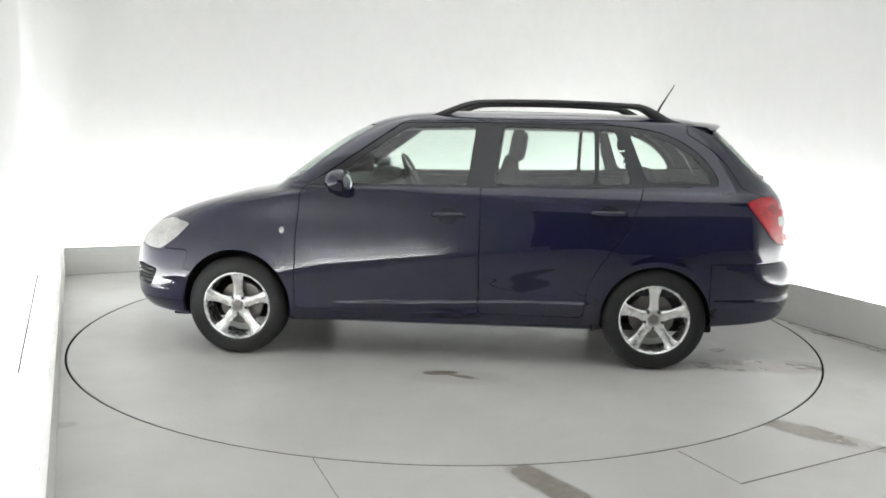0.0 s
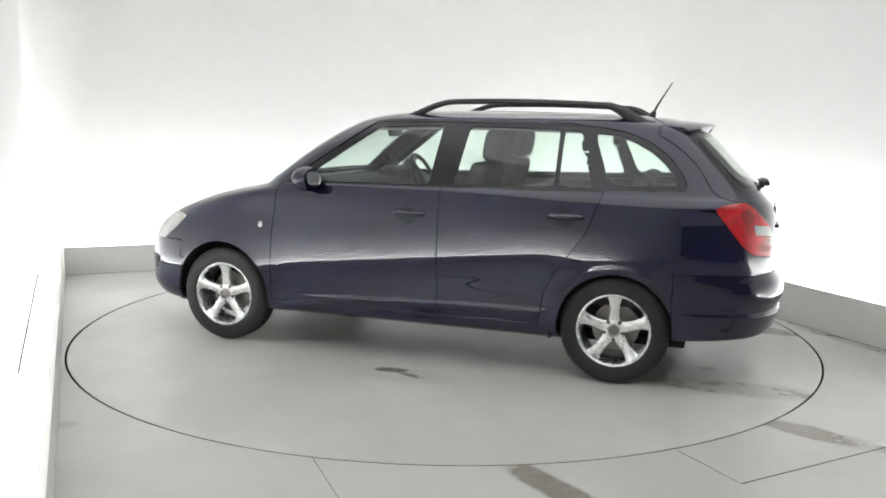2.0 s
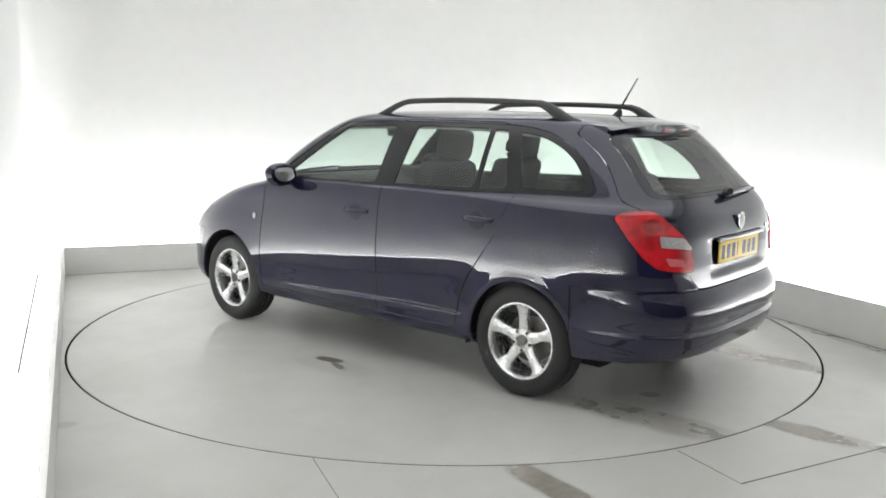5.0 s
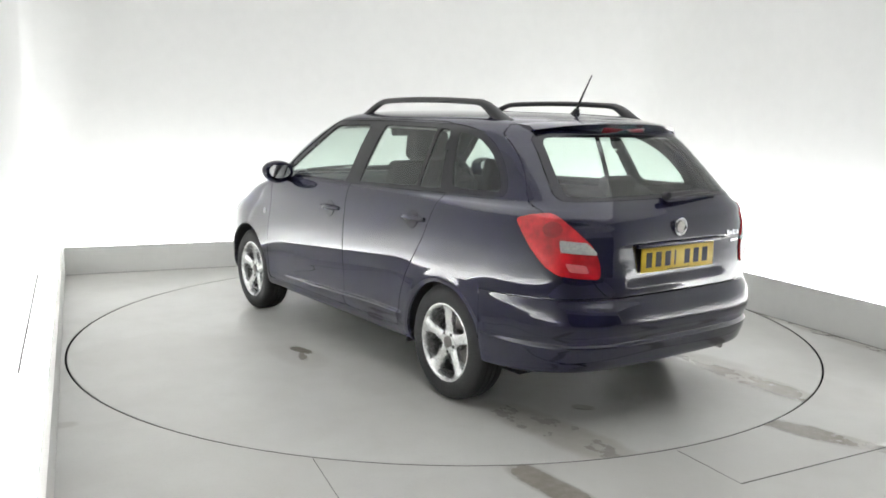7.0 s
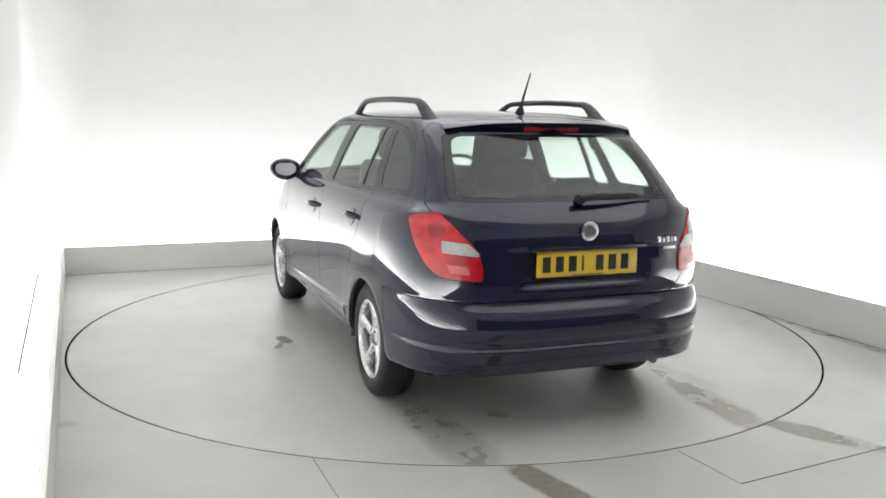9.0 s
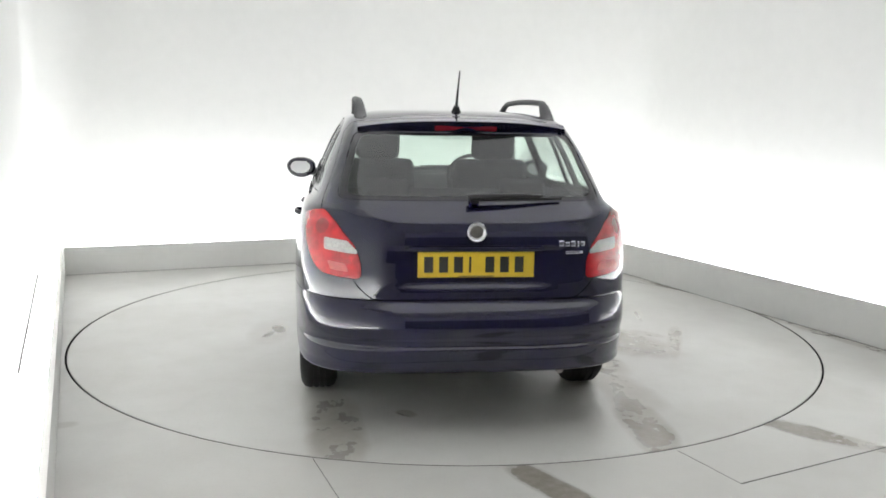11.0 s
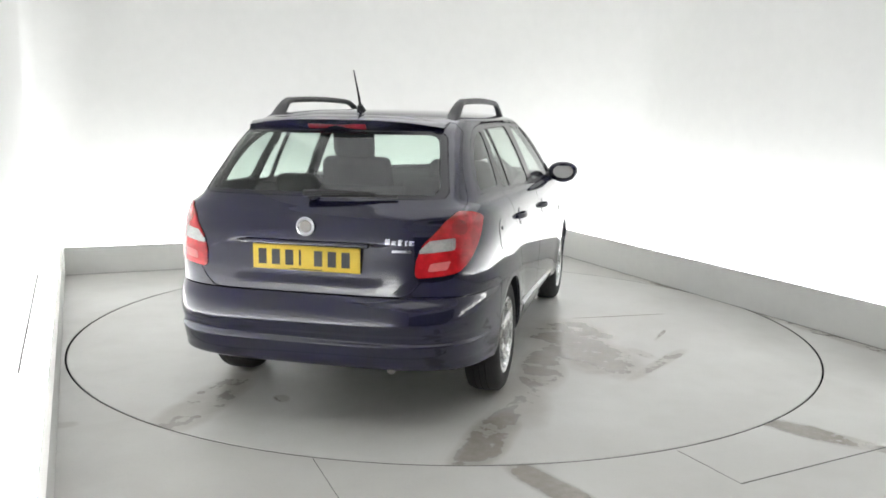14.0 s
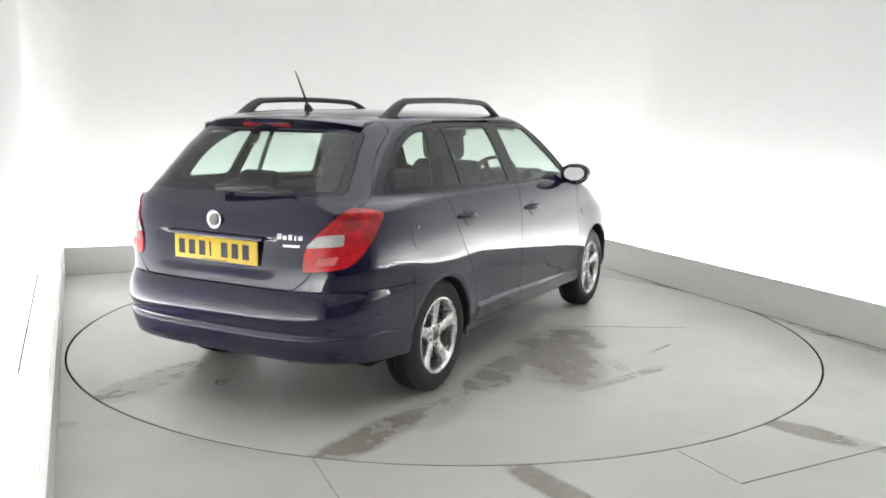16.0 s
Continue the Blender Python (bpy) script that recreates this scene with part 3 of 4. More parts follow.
HEADLAMP = rounded([(-1.52, 0.785), (-1.66, 0.80), (-1.82, 0.765), (-1.90, 0.70), (-1.86, 0.63), (-1.72, 0.62), (-1.60, 0.70)], 0.03)
FOG_GRILLE = rounded([(-1.74, 0.50), (-1.88, 0.52), (-1.98, 0.50), (-1.98, 0.40), (-1.80, 0.39)], 0.02)


def cut(bm, poly, plane, keep):
    """Scores an outline into the skin: plane is 'side', 'end' or 'corner'."""
    def ab(co):
        return (co.x, co.z) if plane == "side" else (co.y, co.z) if plane == "end" else (unroll(co), co.z)
    lo = [min(p[i] for p in poly) - 0.05 for i in (0, 1)]
    hi = [max(p[i] for p in poly) + 0.05 for i in (0, 1)]
    faces = []
    for f in bm.faces:
        co = f.calc_center_median()
        a, b = ab(co)
        if lo[0] < a < hi[0] and lo[1] < b < hi[1] and keep(co):
            faces.append(f)
    sides = (-1, 1) if plane == "corner" else (0,)
    for sgn in sides:
        geom = [f for f in faces if f.is_valid and (sgn == 0 or f.calc_center_median().y * sgn > 0)]
        for i in range(len(poly)):
            (a0, b0), (a1, b1) = poly[i - 1], poly[i]
            if math.hypot(a1 - a0, b1 - b0) < 1e-4:
                continue
            if plane == "side":
                co, no = Vector((a0, 0, b0)), Vector((-(b1 - b0), 0, a1 - a0))
            elif plane == "end":
                co, no = Vector((0, a0, b0)), Vector((0, -(b1 - b0), a1 - a0))
            else:
                # unrolled: the line a = x + 0.78 - sgn * y
                co, no = Vector((a0 - 0.78, 0, b0)), Vector((-(b1 - b0), sgn * (b1 - b0), a1 - a0))
            fs = [g for g in geom if g.is_valid]
            es = list({e for f in fs for e in f.edges})
            vs = list({v for f in fs for v in f.verts})
            out = bmesh.ops.bisect_plane(bm, geom=fs + es + vs, dist=1e-5, plane_co=co, plane_no=no.normalized())
            geom = [g for g in out["geom"] if isinstance(g, bmesh.types.BMFace)]


def panel_of(co, small=True):
    x, y, z = co
    side = "l" if y < 0 else "r"
    if abs(y) > 0.45 and -1.0 < x < 1.62:
        for key, poly in (("front_window", FRONT_WINDOW), ("rear_window", REAR_WINDOW), ("quarter_light", QUARTER_LIGHT), ("cargo_window", CARGO_WINDOW), ("daylight", DAYLIGHT)):
            if inside(poly, x, z):
                return key + "_" + side
    if abs(y) > 0.4 and (inside(ARCH_F, x, z) or inside(ARCH_R, x, z)):
        return "gone"
    if x > 1.4:
        u = unroll(co)
        for key, poly in (("lamp_clear", LAMP_CLEAR), ("lamp_pale", LAMP_PALE), ("lamp_core", LAMP_CORE), ("lamp", LAMP)):
            if inside(poly, u, z) and abs(y) > 0.4:
                return key + "_" + side
        if z > 1.04 and inside(REAR_CLEAR, y, z):
            return "rear_clear"
        if z > 1.04 and inside(REAR_GLASS, y, z):
            return "rear_glass"
        if inside(TAILGATE, y, z):
            return "tailgate"
    if x > 1.53 and z < 0.635:
        return "rear_bumper"
    if x < -1.4:
        u = -co.x
        if abs(y) > 0.3 and inside(HEADLAMP, x, z):
            return "headlamp_" + side
        if abs(y) > 0.3 and inside(FOG_GRILLE, x, z):
            return "fog_" + side
        if z < 0.63 and x < -1.53:
            return "front_bumper"
    if x < -0.2 and z > 1.03 and inside(SCREEN, y, z):
        return "screen"
    if x < -1.0 and z > 0.73 and abs(y) < 0.66 and z < 1.012:
        return "bonnet"
    if abs(y) > 0.5 and inside(FRONT_DOOR, x, z):
        return "front_door_" + side
    if abs(y) > 0.5 and inside(REAR_DOOR, x, z):
        return "rear_door_" + side
    return "shell"


def panel_bm(faces, gap=0.003, lip=0.016, push=0.0):
    """One panel of the skin, with its edges turned inwards."""
    bm = bmesh.new()
    made = {}
    nrm = {}
    fine = {}
    for f in faces:
        for v in f.verts:
            if v not in made:
                made[v] = bm.verts.new(v.co + v.normal * push)
                nrm[made[v]] = v.normal.copy()
                c = v.co
                if not (c.x > 1.6 and abs(c.y) < 0.37 and 0.66 < c.z < 0.89) and 0.2 < c.z < 1.478:
                    fine[made[v]] = skin_normal(c)
    for f in faces:
        try:
            bm.faces.new([made[v] for v in f.verts])
        except ValueError:
            pass
    rim = [e for e in bm.edges if e.is_boundary]
    pull = {}
    for e in rim:
        f = e.link_faces[0]
        d = (e.verts[1].co - e.verts[0].co)
        n = nrm[e.verts[0]]
        s = n.cross(d)
        if s.length < 1e-9:
            continue
        s.normalize()
        if s.dot(f.calc_center_median() - e.verts[0].co) < 0:
            s = -s
        for v in e.verts:
            pull[v] = pull.get(v, Vector()) + s
    inner = {}
    for v, s in pull.items():
        if s.length > 1e-6:
            v.co += s.normalized() * gap
        inner[v] = bm.verts.new(v.co - nrm[v] * lip)
    for e in rim:
        a, b = e.verts
        if a in inner and b in inner:
            try:
                bm.faces.new((a, b, inner[b], inner[a]))
            except ValueError:
                pass
    bmesh.ops.recalc_face_normals(bm, faces=bm.faces)
    c = sum((f.calc_center_median().y * f.normal.y * f.calc_area() + f.calc_center_median().x * f.normal.x * f.calc_area() for f in bm.faces))
    if c < 0:
        bmesh.ops.reverse_faces(bm, faces=bm.faces)
    bm.normal_update()
    bm.verts.index_update()
    back = set(inner.values())
    normals = [(fine.get(v) or (v.normal.copy() if v in back else nrm.get(v, v.normal).copy())) for v in bm.verts]
    return bm, normals


def skin_part(name, made, material, parent, label=""):
    """A panel with the smooth shading of the whole skin."""
    bm, normals = made
    ob = part(name, bm, material, parent, label, smooth=False)
    me = ob.data
    me.polygons.foreach_set("use_smooth", [True] * len(me.polygons))
    me.normals_split_custom_set_from_vertices([tuple(n) for n in normals])
    return ob


def build_body(car):
    bm = body_grid()
    flank = lambda co: abs(co.y) > 0.45
    for poly in (DAYLIGHT, FRONT_WINDOW, REAR_WINDOW, QUARTER_LIGHT, CARGO_WINDOW, FRONT_DOOR, REAR_DOOR, ARCH_F, ARCH_R):
        cut(bm, poly, "side", flank)
    for poly in (REAR_GLASS, REAR_CLEAR, TAILGATE):
        cut(bm, poly, "end", lambda co: co.x > 1.35 and co.z > 0.6)
    for poly in (LAMP, LAMP_CLEAR, LAMP_PALE, LAMP_CORE):
        cut(bm, poly, "corner", lambda co: co.x > 1.4 and abs(co.y) > 0.35)
    cut(bm, SCREEN, "end", lambda co: co.x < -0.2 and co.z > 1.0)
    for poly in (HEADLAMP, FOG_GRILLE):
        cut(bm, poly, "side", lambda co: abs(co.y) > 0.3 and co.x < -1.4)
    for co, no, keep in (((0, 0, 0.635), (0, 0, 1), lambda c: c.x > 1.4), ((1.53, 0, 0), (1, 0, 0), lambda c: c.z < 0.68), ((0, 0, 0.63), (0, 0, 1), lambda c: c.x < -1.4),
                         ((0, 0, 0.73), (0, 0, 1), lambda c: c.x < -1.3), ((0, 0.66, 0), (0, 1, 0), lambda c: c.x < -0.9), ((0, -0.66, 0), (0, 1, 0), lambda c: c.x < -0.9),
                         ((0, 0, 1.012), (0, 0, 1), lambda c: c.x < -0.9)):
        fs = [f for f in bm.faces if keep(f.calc_center_median())]
        es = list({e for f in fs for e in f.edges})
        vs = list({v for f in fs for v in f.verts})
        bmesh.ops.bisect_plane(bm, geom=fs + es + vs, dist=1e-5, plane_co=co, plane_no=no)
    bm.normal_update()
    groups = {}
    for f in bm.faces:
        co = f.calc_center_median()
        if co.z < 0.1901:
            continue
        groups.setdefault(panel_of(co), []).append(f)
    groups.pop("gone", None)

    def panel(key, name, mat, parent=car, label="", **kw):
        if key in groups:
            return skin_part(name, panel_bm(groups[key], **kw), mat, parent, label)

    shell = panel("shell", "body_shell", PAINT, label="navy metallic painted body shell")
    panel("bonnet", "bonnet", PAINT)
    panel("front_bumper", "front_bumper", PAINT)
    bumper = panel("rear_bumper", "rear_bumper", PAINT)
    gate = panel("tailgate", "tailgate", PAINT)
    border = panel("rear_glass", "rear_window", GLOSS_BLACK, gate, "rear window with a black printed border", gap=0.0015, push=-0.003, lip=0.004)
    panel("rear_clear", "pane", GLASS_DARK, border, "lightly tinted rear pane", gap=0.0, push=-0.003, lip=0.002)
    panel("screen", "windscreen", GLASS, car, "clear laminated windscreen", push=-0.003, lip=0.004)
    for s in "lr":
        fd = panel("front_door_" + s, "front_door", PAINT)
        rd = panel("rear_door_" + s, "rear_door", PAINT)
        panel("daylight_" + s, "window_trim", GLOSS_BLACK, car, "gloss black window surround", gap=0.0, push=-0.003)
        panel("front_window_" + s, "window_pane", GLASS, fd, "clear side window", gap=0, push=-0.007, lip=0.004)
        panel("rear_window_" + s, "window_pane", GLASS, rd, "clear side window", gap=0, push=-0.007, lip=0.004)
        panel("quarter_light_" + s, "quarter_light", GLASS, rd, "small fixed window", gap=0, push=-0.007, lip=0.004)
        panel("cargo_window_" + s, "cargo_window", GLASS_DARK, car, "tinted rear side window", gap=0, push=-0.006, lip=0.004)
        lamp = panel("lamp_" + s, "tail_lamp", RED, car, "red tail lamp lens wrapping the corner", gap=0.001, push=0.008, lip=0.03)
        panel("lamp_clear_" + s, "reversing_lens", CLEAR, lamp, "clear reversing lens", gap=0.0, push=0.0095, lip=0.006)
        panel("lamp_pale_" + s, "pale_lens", PINK, lamp, "pale pink lens", gap=0.0, push=0.0095, lip=0.006)
        panel("lamp_core_" + s, "inner_lens", DEEP_RED, lamp, "deep red inner lens", gap=0.0, push=0.006, lip=0.006)
        panel("headlamp_" + s, "headlamp", CLEAR, car, "clear headlamp lens", gap=0.001, push=0.004, lip=0.03)
        grille = panel("fog_" + s, "fog_grille", UNDER, car, "black fog lamp grille", gap=0.0, push=-0.012)
        side = -1 if s == "l" else 1
        for z in (0.415, 0.440, 0.465, 0.490):
            pts = [(x, side * (skin(x, z) - 0.006), z) for x in (-1.775, -1.82, -1.865, -1.91, -1.945)]
            part("slat", tube_bm(pts, 0.0045, 6), BLACK, grille)
    bm.free()
    return gate, bumper


def build_wheel(car, x, y, out):
    """A five-spoke alloy wheel with its tyre; out is the side it faces."""
    hub = part("wheel", lathe_bm([(0.0, -0.05), (0.13, -0.05), (0.13, -0.012), (0.055, -0.010), (0.055, 0.01), (0.0, 0.01)], 40), STEEL, car, "dark steel brake disc behind an alloy rim")
    hub.matrix_basis = Matrix.Translation((x, y, HUB_Z)) @ Matrix.Rotation(0 if out > 0 else math.pi, 4, "Z")
    tyre = [(0.197, 0.078), (0.204, 0.088), (0.222, 0.093), (0.250, 0.094), (0.272, 0.088), (0.287, 0.077), (0.295, 0.066), (0.298, 0.05), (0.2985, 0.036), (0.292, 0.034), (0.292, 0.028), (0.2985, 0.026),
            (0.299, 0.004), (0.292, 0.002), (0.292, -0.004), (0.299, -0.006), (0.2985, -0.026), (0.292, -0.028), (0.292, -0.034), (0.2985, -0.036), (0.298, -0.05), (0.287, -0.077), (0.250, -0.094), (0.204, -0.088), (0.197, -0.078)]
    part("tyre", lathe_bm(tyre, 72), RUBBER, hub, "black rubber tyre")
    rim = [(0.188, -0.08), (0.186, 0.03), (0.186, 0.066), (0.189, 0.082), (0.196, 0.088), (0.203, 0.086), (0.204, 0.080), (0.197, 0.074), (0.197, -0.08)]
    bm = lathe_bm(rim, 72, closed=True)
    for k in range(5):
        a = 2 * math.pi * k / 5 + math.pi / 2
        # a spoke: wide at the rim, waisted, with a raised middle
        rows = []
        for r, w, h, d in ((0.045, 0.034, 0.058, 0.03), (0.075, 0.027, 0.062, 0.032), (0.115, 0.025, 0.066, 0.034), (0.150, 0.029, 0.070, 0.034), (0.176, 0.037, 0.076, 0.03), (0.192, 0.050, 0.081, 0.02)):
            rows.append([(-w, h - d), (-w, h - 0.008), (-w * 0.72, h), (0, h + 0.002), (w * 0.72, h), (w, h - 0.008), (w, h - d), (r, 0)])
        vs = []
        for row in rows:
            r = row[-1][0]
            vs.append([bm.verts.new((r * math.cos(a) - t * math.sin(a), h, r * math.sin(a) + t * math.cos(a))) for t, h in row[:-1]])
        for p, q in zip(vs, vs[1:]):
            for i in range(7):
                j = (i + 1) % 7
                bm.faces.new((p[i], p[j], q[j], q[i]))
    bm = join(bm, lathe_bm([(0.062, 0.02), (0.062, 0.056), (0.056, 0.064), (0.038, 0.066), (0.034, 0.058), (0.0, 0.058)], 40))
    bmesh.ops.recalc_face_normals(bm, faces=bm.faces)
    part("rim", bm, ALLOY, hub, "silver five-spoke alloy rim")
    part("centre_cap", lathe_bm([(0.0, 0.070), (0.020, 0.070), (0.028, 0.067), (0.030, 0.055)], 24), STEEL, hub, "grey centre cap")
    for k in range(5):
        a = 2 * math.pi * k / 5 + math.pi / 2 + math.pi / 5
        b = lathe_bm([(0.0, 0.067), (0.007, 0.067), (0.0095, 0.064), (0.0095, 0.04)], 6)
        bmesh.ops.translate(b, verts=b.verts, vec=(0.050 * math.cos(a), 0.0, 0.050 * math.sin(a)))
        part("wheel_bolt", b, BLACK, hub)
    return hub


def build_underside(car):
    """The floor pan, arch liners and sills."""
    bm = box_bm(-1.70, 1.60, -0.60, 0.60, 0.188, 0.24, 0.01)
    part("floor_pan", bm, UNDER, car, "black underbody")
    for x in (HUB_F, HUB_R):
        for s in (-1, 1):
            b = bmesh.new()
            rows = []
            for i in range(25):
                a = math.pi * i / 24
                r = 0.322 if x > 0 else 0.338
                c = (x + r * math.cos(a), HUB_Z + 0.006 + r * math.sin(a))
                rows.append([b.verts.new((c[0], s * yy, c[1])) for yy in (skin(c[0], max(c[1], 0.33)) - 0.016, 0.50)])
            for p, q in zip(rows, rows[1:]):
                b.faces.new((p[0], p[1], q[1], q[0]))
            b.faces.new([r[1] for r in rows])
            part("arch_liner", b, UNDER, car, "black wheel arch liner")
    b = tube_bm([(1.55, 0.40, 0.26), (1.85, 0.40, 0.296), (2.02, 0.40, 0.298)], 0.019, 16)
    part("exhaust_tip", b, STEEL, car, "dull steel exhaust tip")


def seat_bm(w, back, recline):
    bm = box_bm(-0.25, 0.25, -w / 2, w / 2, 0.0, 0.14, 0.045, 3)
    b = box_bm(-0.055, 0.055, -w / 2, w / 2, 0.0, back, 0.045, 3)
    for v in b.verts:
        v.co.y *= 1 - 0.16 * max(0, v.co.z / back - 0.4)
    return join(bm, b, Matrix.Translation((0.24, 0, 0.06)) @ Matrix.Rotation(recline, 4, "Y"))


def build_cabin(car):
    part("cabin_tub", box_bm(-0.85, 1.50, -0.64, 0.64, 0.26, 0.42, 0.03), CABIN, car, "dark cabin floor")
    for s in (-1, 1):
        b = box_bm(-0.78, 1.45, s * 0.70 - 0.02, s * 0.70 + 0.02, 0.42, 1.01, 0.015)
        part("door_card", b, CABIN, car, "dark inner door trim")
    # dashboard with a curved cowl
    poly = [(-1.02, 0.98), (-0.72, 1.03), (-0.50, 1.02), (-0.40, 0.95), (-0.42, 0.80), (-0.55, 0.62), (-1.02, 0.60)]
    b = prism_bm(poly, 1.40, 0.03)
    bmesh.ops.translate(b, verts=b.verts, vec=(0, -0.70, 0))
    dash = part("dashboard", b, CABIN, car, "dark moulded dashboard")
    b = prism_bm(rounded([(-0.62, 1.02), (-0.55, 1.085), (-0.42, 1.07), (-0.41, 1.0)], 0.02), 0.34, 0.012)
    bmesh.ops.translate(b, verts=b.verts, vec=(0, 0.20, 0))
    part("instrument_hood", b, CABIN, dash)
    ring = [(0.185 + 0.014 * math.cos(a), 0.014 * math.sin(a)) for a in (2 * math.pi * i / 8 for i in range(8))]
    b = lathe_bm(ring, 32, "z", closed=True)
    for ang in (0, 120, 240):
        s = box_bm(0.03, 0.18, -0.018, 0.018, -0.01, 0.008, 0.004)
        b = join(b, s, Matrix.Rotation(radians(ang + 90), 4, "Z"))
    b = join(b, lathe_bm([(0.0, 0.02), (0.05, 0.015), (0.06, -0.02), (0.0, -0.02)], 20, "z"))
    bmesh.ops.transform(b, matrix=Matrix.Translation((-0.30, 0.36, 1.00)) @ Matrix.Rotation(radians(64), 4, "Y"), verts=b.verts)
    part("steering_wheel", b, BLACK, car, "black three-spoke steering wheel")
    for s in (-1, 1):
        b = seat_bm(0.50, 0.62, radians(17))
        bmesh.ops.translate(b, verts=b.verts, vec=(-0.03, s * 0.36, 0.52))
        seat = part("front_seat", b, CLOTH, car, "charcoal cloth front seat")
        h = box_bm(-0.05, 0.05, -0.135, 0.135, -0.09, 0.10, 0.045, 3)
        bmesh.ops.transform(h, matrix=Matrix.Translation((0.425, s * 0.36, 1.265)) @ Matrix.Rotation(radians(10), 4, "Y"), verts=h.verts)
        part("headrest", h, CLOTH, seat, "charcoal cloth headrest")
    b = box_bm(0.78, 1.18, -0.64, 0.64, 0.50, 0.66, 0.05, 3)
    k = box_bm(-0.06, 0.06, -0.64, 0.64, 0.0, 0.48, 0.04, 3)
    b = join(b, k, Matrix.Translation((1.12, 0, 0.60)) @ Matrix.Rotation(radians(18), 4, "Y"))
    bench = part("rear_seat", b, CLOTH, car, "charcoal cloth rear bench seat")
    for y in (-0.36, 0.36):
        h = box_bm(-0.045, 0.045, -0.12, 0.12, -0.03, 0.085, 0.03, 3)
        bmesh.ops.transform(h, matrix=Matrix.Translation((1.285, y, 1.035)) @ Matrix.Rotation(radians(12), 4, "Y"), verts=h.verts)
        part("headrest", h, CLOTH, bench, "charcoal cloth headrest")
    part("load_cover", box_bm(1.34, 1.88, -0.60, 0.60, 0.98, 1.0, 0.006), CABIN, car, "dark load area cover")
    b = box_bm(-0.012, 0.012, -0.11, 0.11, -0.032, 0.032, 0.012)
    bmesh.ops.transform(b, matrix=Matrix.Translation((-0.38, 0.0, 1.335)) @ Matrix.Rotation(radians(-12), 4, "Y"), verts=b.verts)
    b = join(b, tube_bm([(-0.385, 0, 1.36), (-0.42, 0, 1.40)], 0.009, 8))
    part("inner_mirror", b, BLACK, car, "black interior mirror")
    # roof lining just below the roof
    b = bmesh.new()
    rows = []
    for i in range(15):
        x = -0.30 + 1.78 * i / 14
        z = 1.425 - 0.03 * abs((x - 0.4) / 1.0) ** 2
        rows.append([b.verts.new((x, y, z - 0.06 * (y / 0.55) ** 4)) for y in (-0.55, -0.45, -0.2, 0, 0.2, 0.45, 0.55)])
    for p, q in zip(rows, rows[1:]):
        for j in range(6):
            b.faces.new((p[j], p[j + 1], q[j + 1], q[j]))
    part("roof_lining", b, LINING, car, "pale grey roof lining")


def build_mirror(car, s):
    b = bmesh.new()
    bmesh.ops.create_uvsphere(b, u_segments=24, v_segments=14, radius=1.0)
    for v in b.verts:
        x, y, z = v.co
        x = max(-1, min(0.45, x))
        v.co = Vector((x * 0.085, y * 0.105 * (1 + 0.12 * z), z * 0.075))
    m = Matrix.Translation((-0.585, s * 0.868, 1.060)) @ Matrix.Rotation(radians(s * 6), 4, "Z")
    bmesh.ops.transform(b, matrix=m, verts=b.verts)
    ob = part("door_mirror", b, PAINT, car, "navy door mirror housing")
    g = lathe_bm([(0.0, 0.0), (1.0, 0.0), (1.0, -0.05)], 28)
    for v in g.verts:
        v.co = Vector((0.041 + v.co.y * -0.05, v.co.x * 0.071, v.co.z * 0.048))
    bmesh.ops.transform(g, matrix=m @ Matrix.Translation((0.004, 0, 0)) @ Matrix.Rotation(radians(-9), 4, "Y"), verts=g.verts)
    part("mirror_glass", g, MIRROR, ob, "silvered mirror glass")
    b = tube_bm([(-0.66, s * 0.73, 1.02), (-0.645, s * 0.80, 1.025), (-0.60, s * 0.86, 1.035)], [0.035, 0.026, 0.026], 12, 1.5)
    part("mirror_foot", b, BLACK, ob, "black mirror foot")
    tri = prism_bm([(-0.80, 1.035), (-0.655, 1.035), (-0.655, 1.12)], 0.012, 0.003)
    for v in tri.verts:
        v.co.y = s * (skin(v.co.x, v.co.z) - 0.006 + abs(v.co.y))
    part("mirror_base", tri, BLACK, ob, "black corner plate")


def build_handle(car, x, z, s):
    """A pull handle over a black disc that stands for its shaded recess."""
    y = skin(x, z)
    # Disc proud of the door; its black is the recess's shade put into colour.
    b = lathe_bm([(0.0, 0.0), (0.35, 0.0), (0.7, 0.0), (0.94, 0.0), (1.0, -1.0)], 28)
    for v in b.verts:
        px, pz = x + v.co.x * 0.056, z - 0.002 + v.co.z * 0.050
        v.co = Vector((px, s * (skin(px, pz) + 0.003 + v.co.y * 0.005), pz))
    dark_disc = part("recess_shade", b, GLOSS_BLACK, car, "gloss black disc standing for the shade in the handle recess")
    pts = [(x - 0.092, s * (y - 0.002), z + 0.004), (x - 0.075, s * (y + 0.016), z + 0.006), (x - 0.03, s * (y + 0.031), z + 0.008), (x + 0.04, s * (y + 0.031), z + 0.008), (x + 0.08, s * (y + 0.018), z + 0.006), (x + 0.097, s * (y - 0.002), z + 0.004)]
    part("door_handle", tube_bm(pts, [0.012, 0.0135, 0.014, 0.014, 0.0135, 0.012], 10, 0.8), PAINT, dark_disc, "navy pull handle")


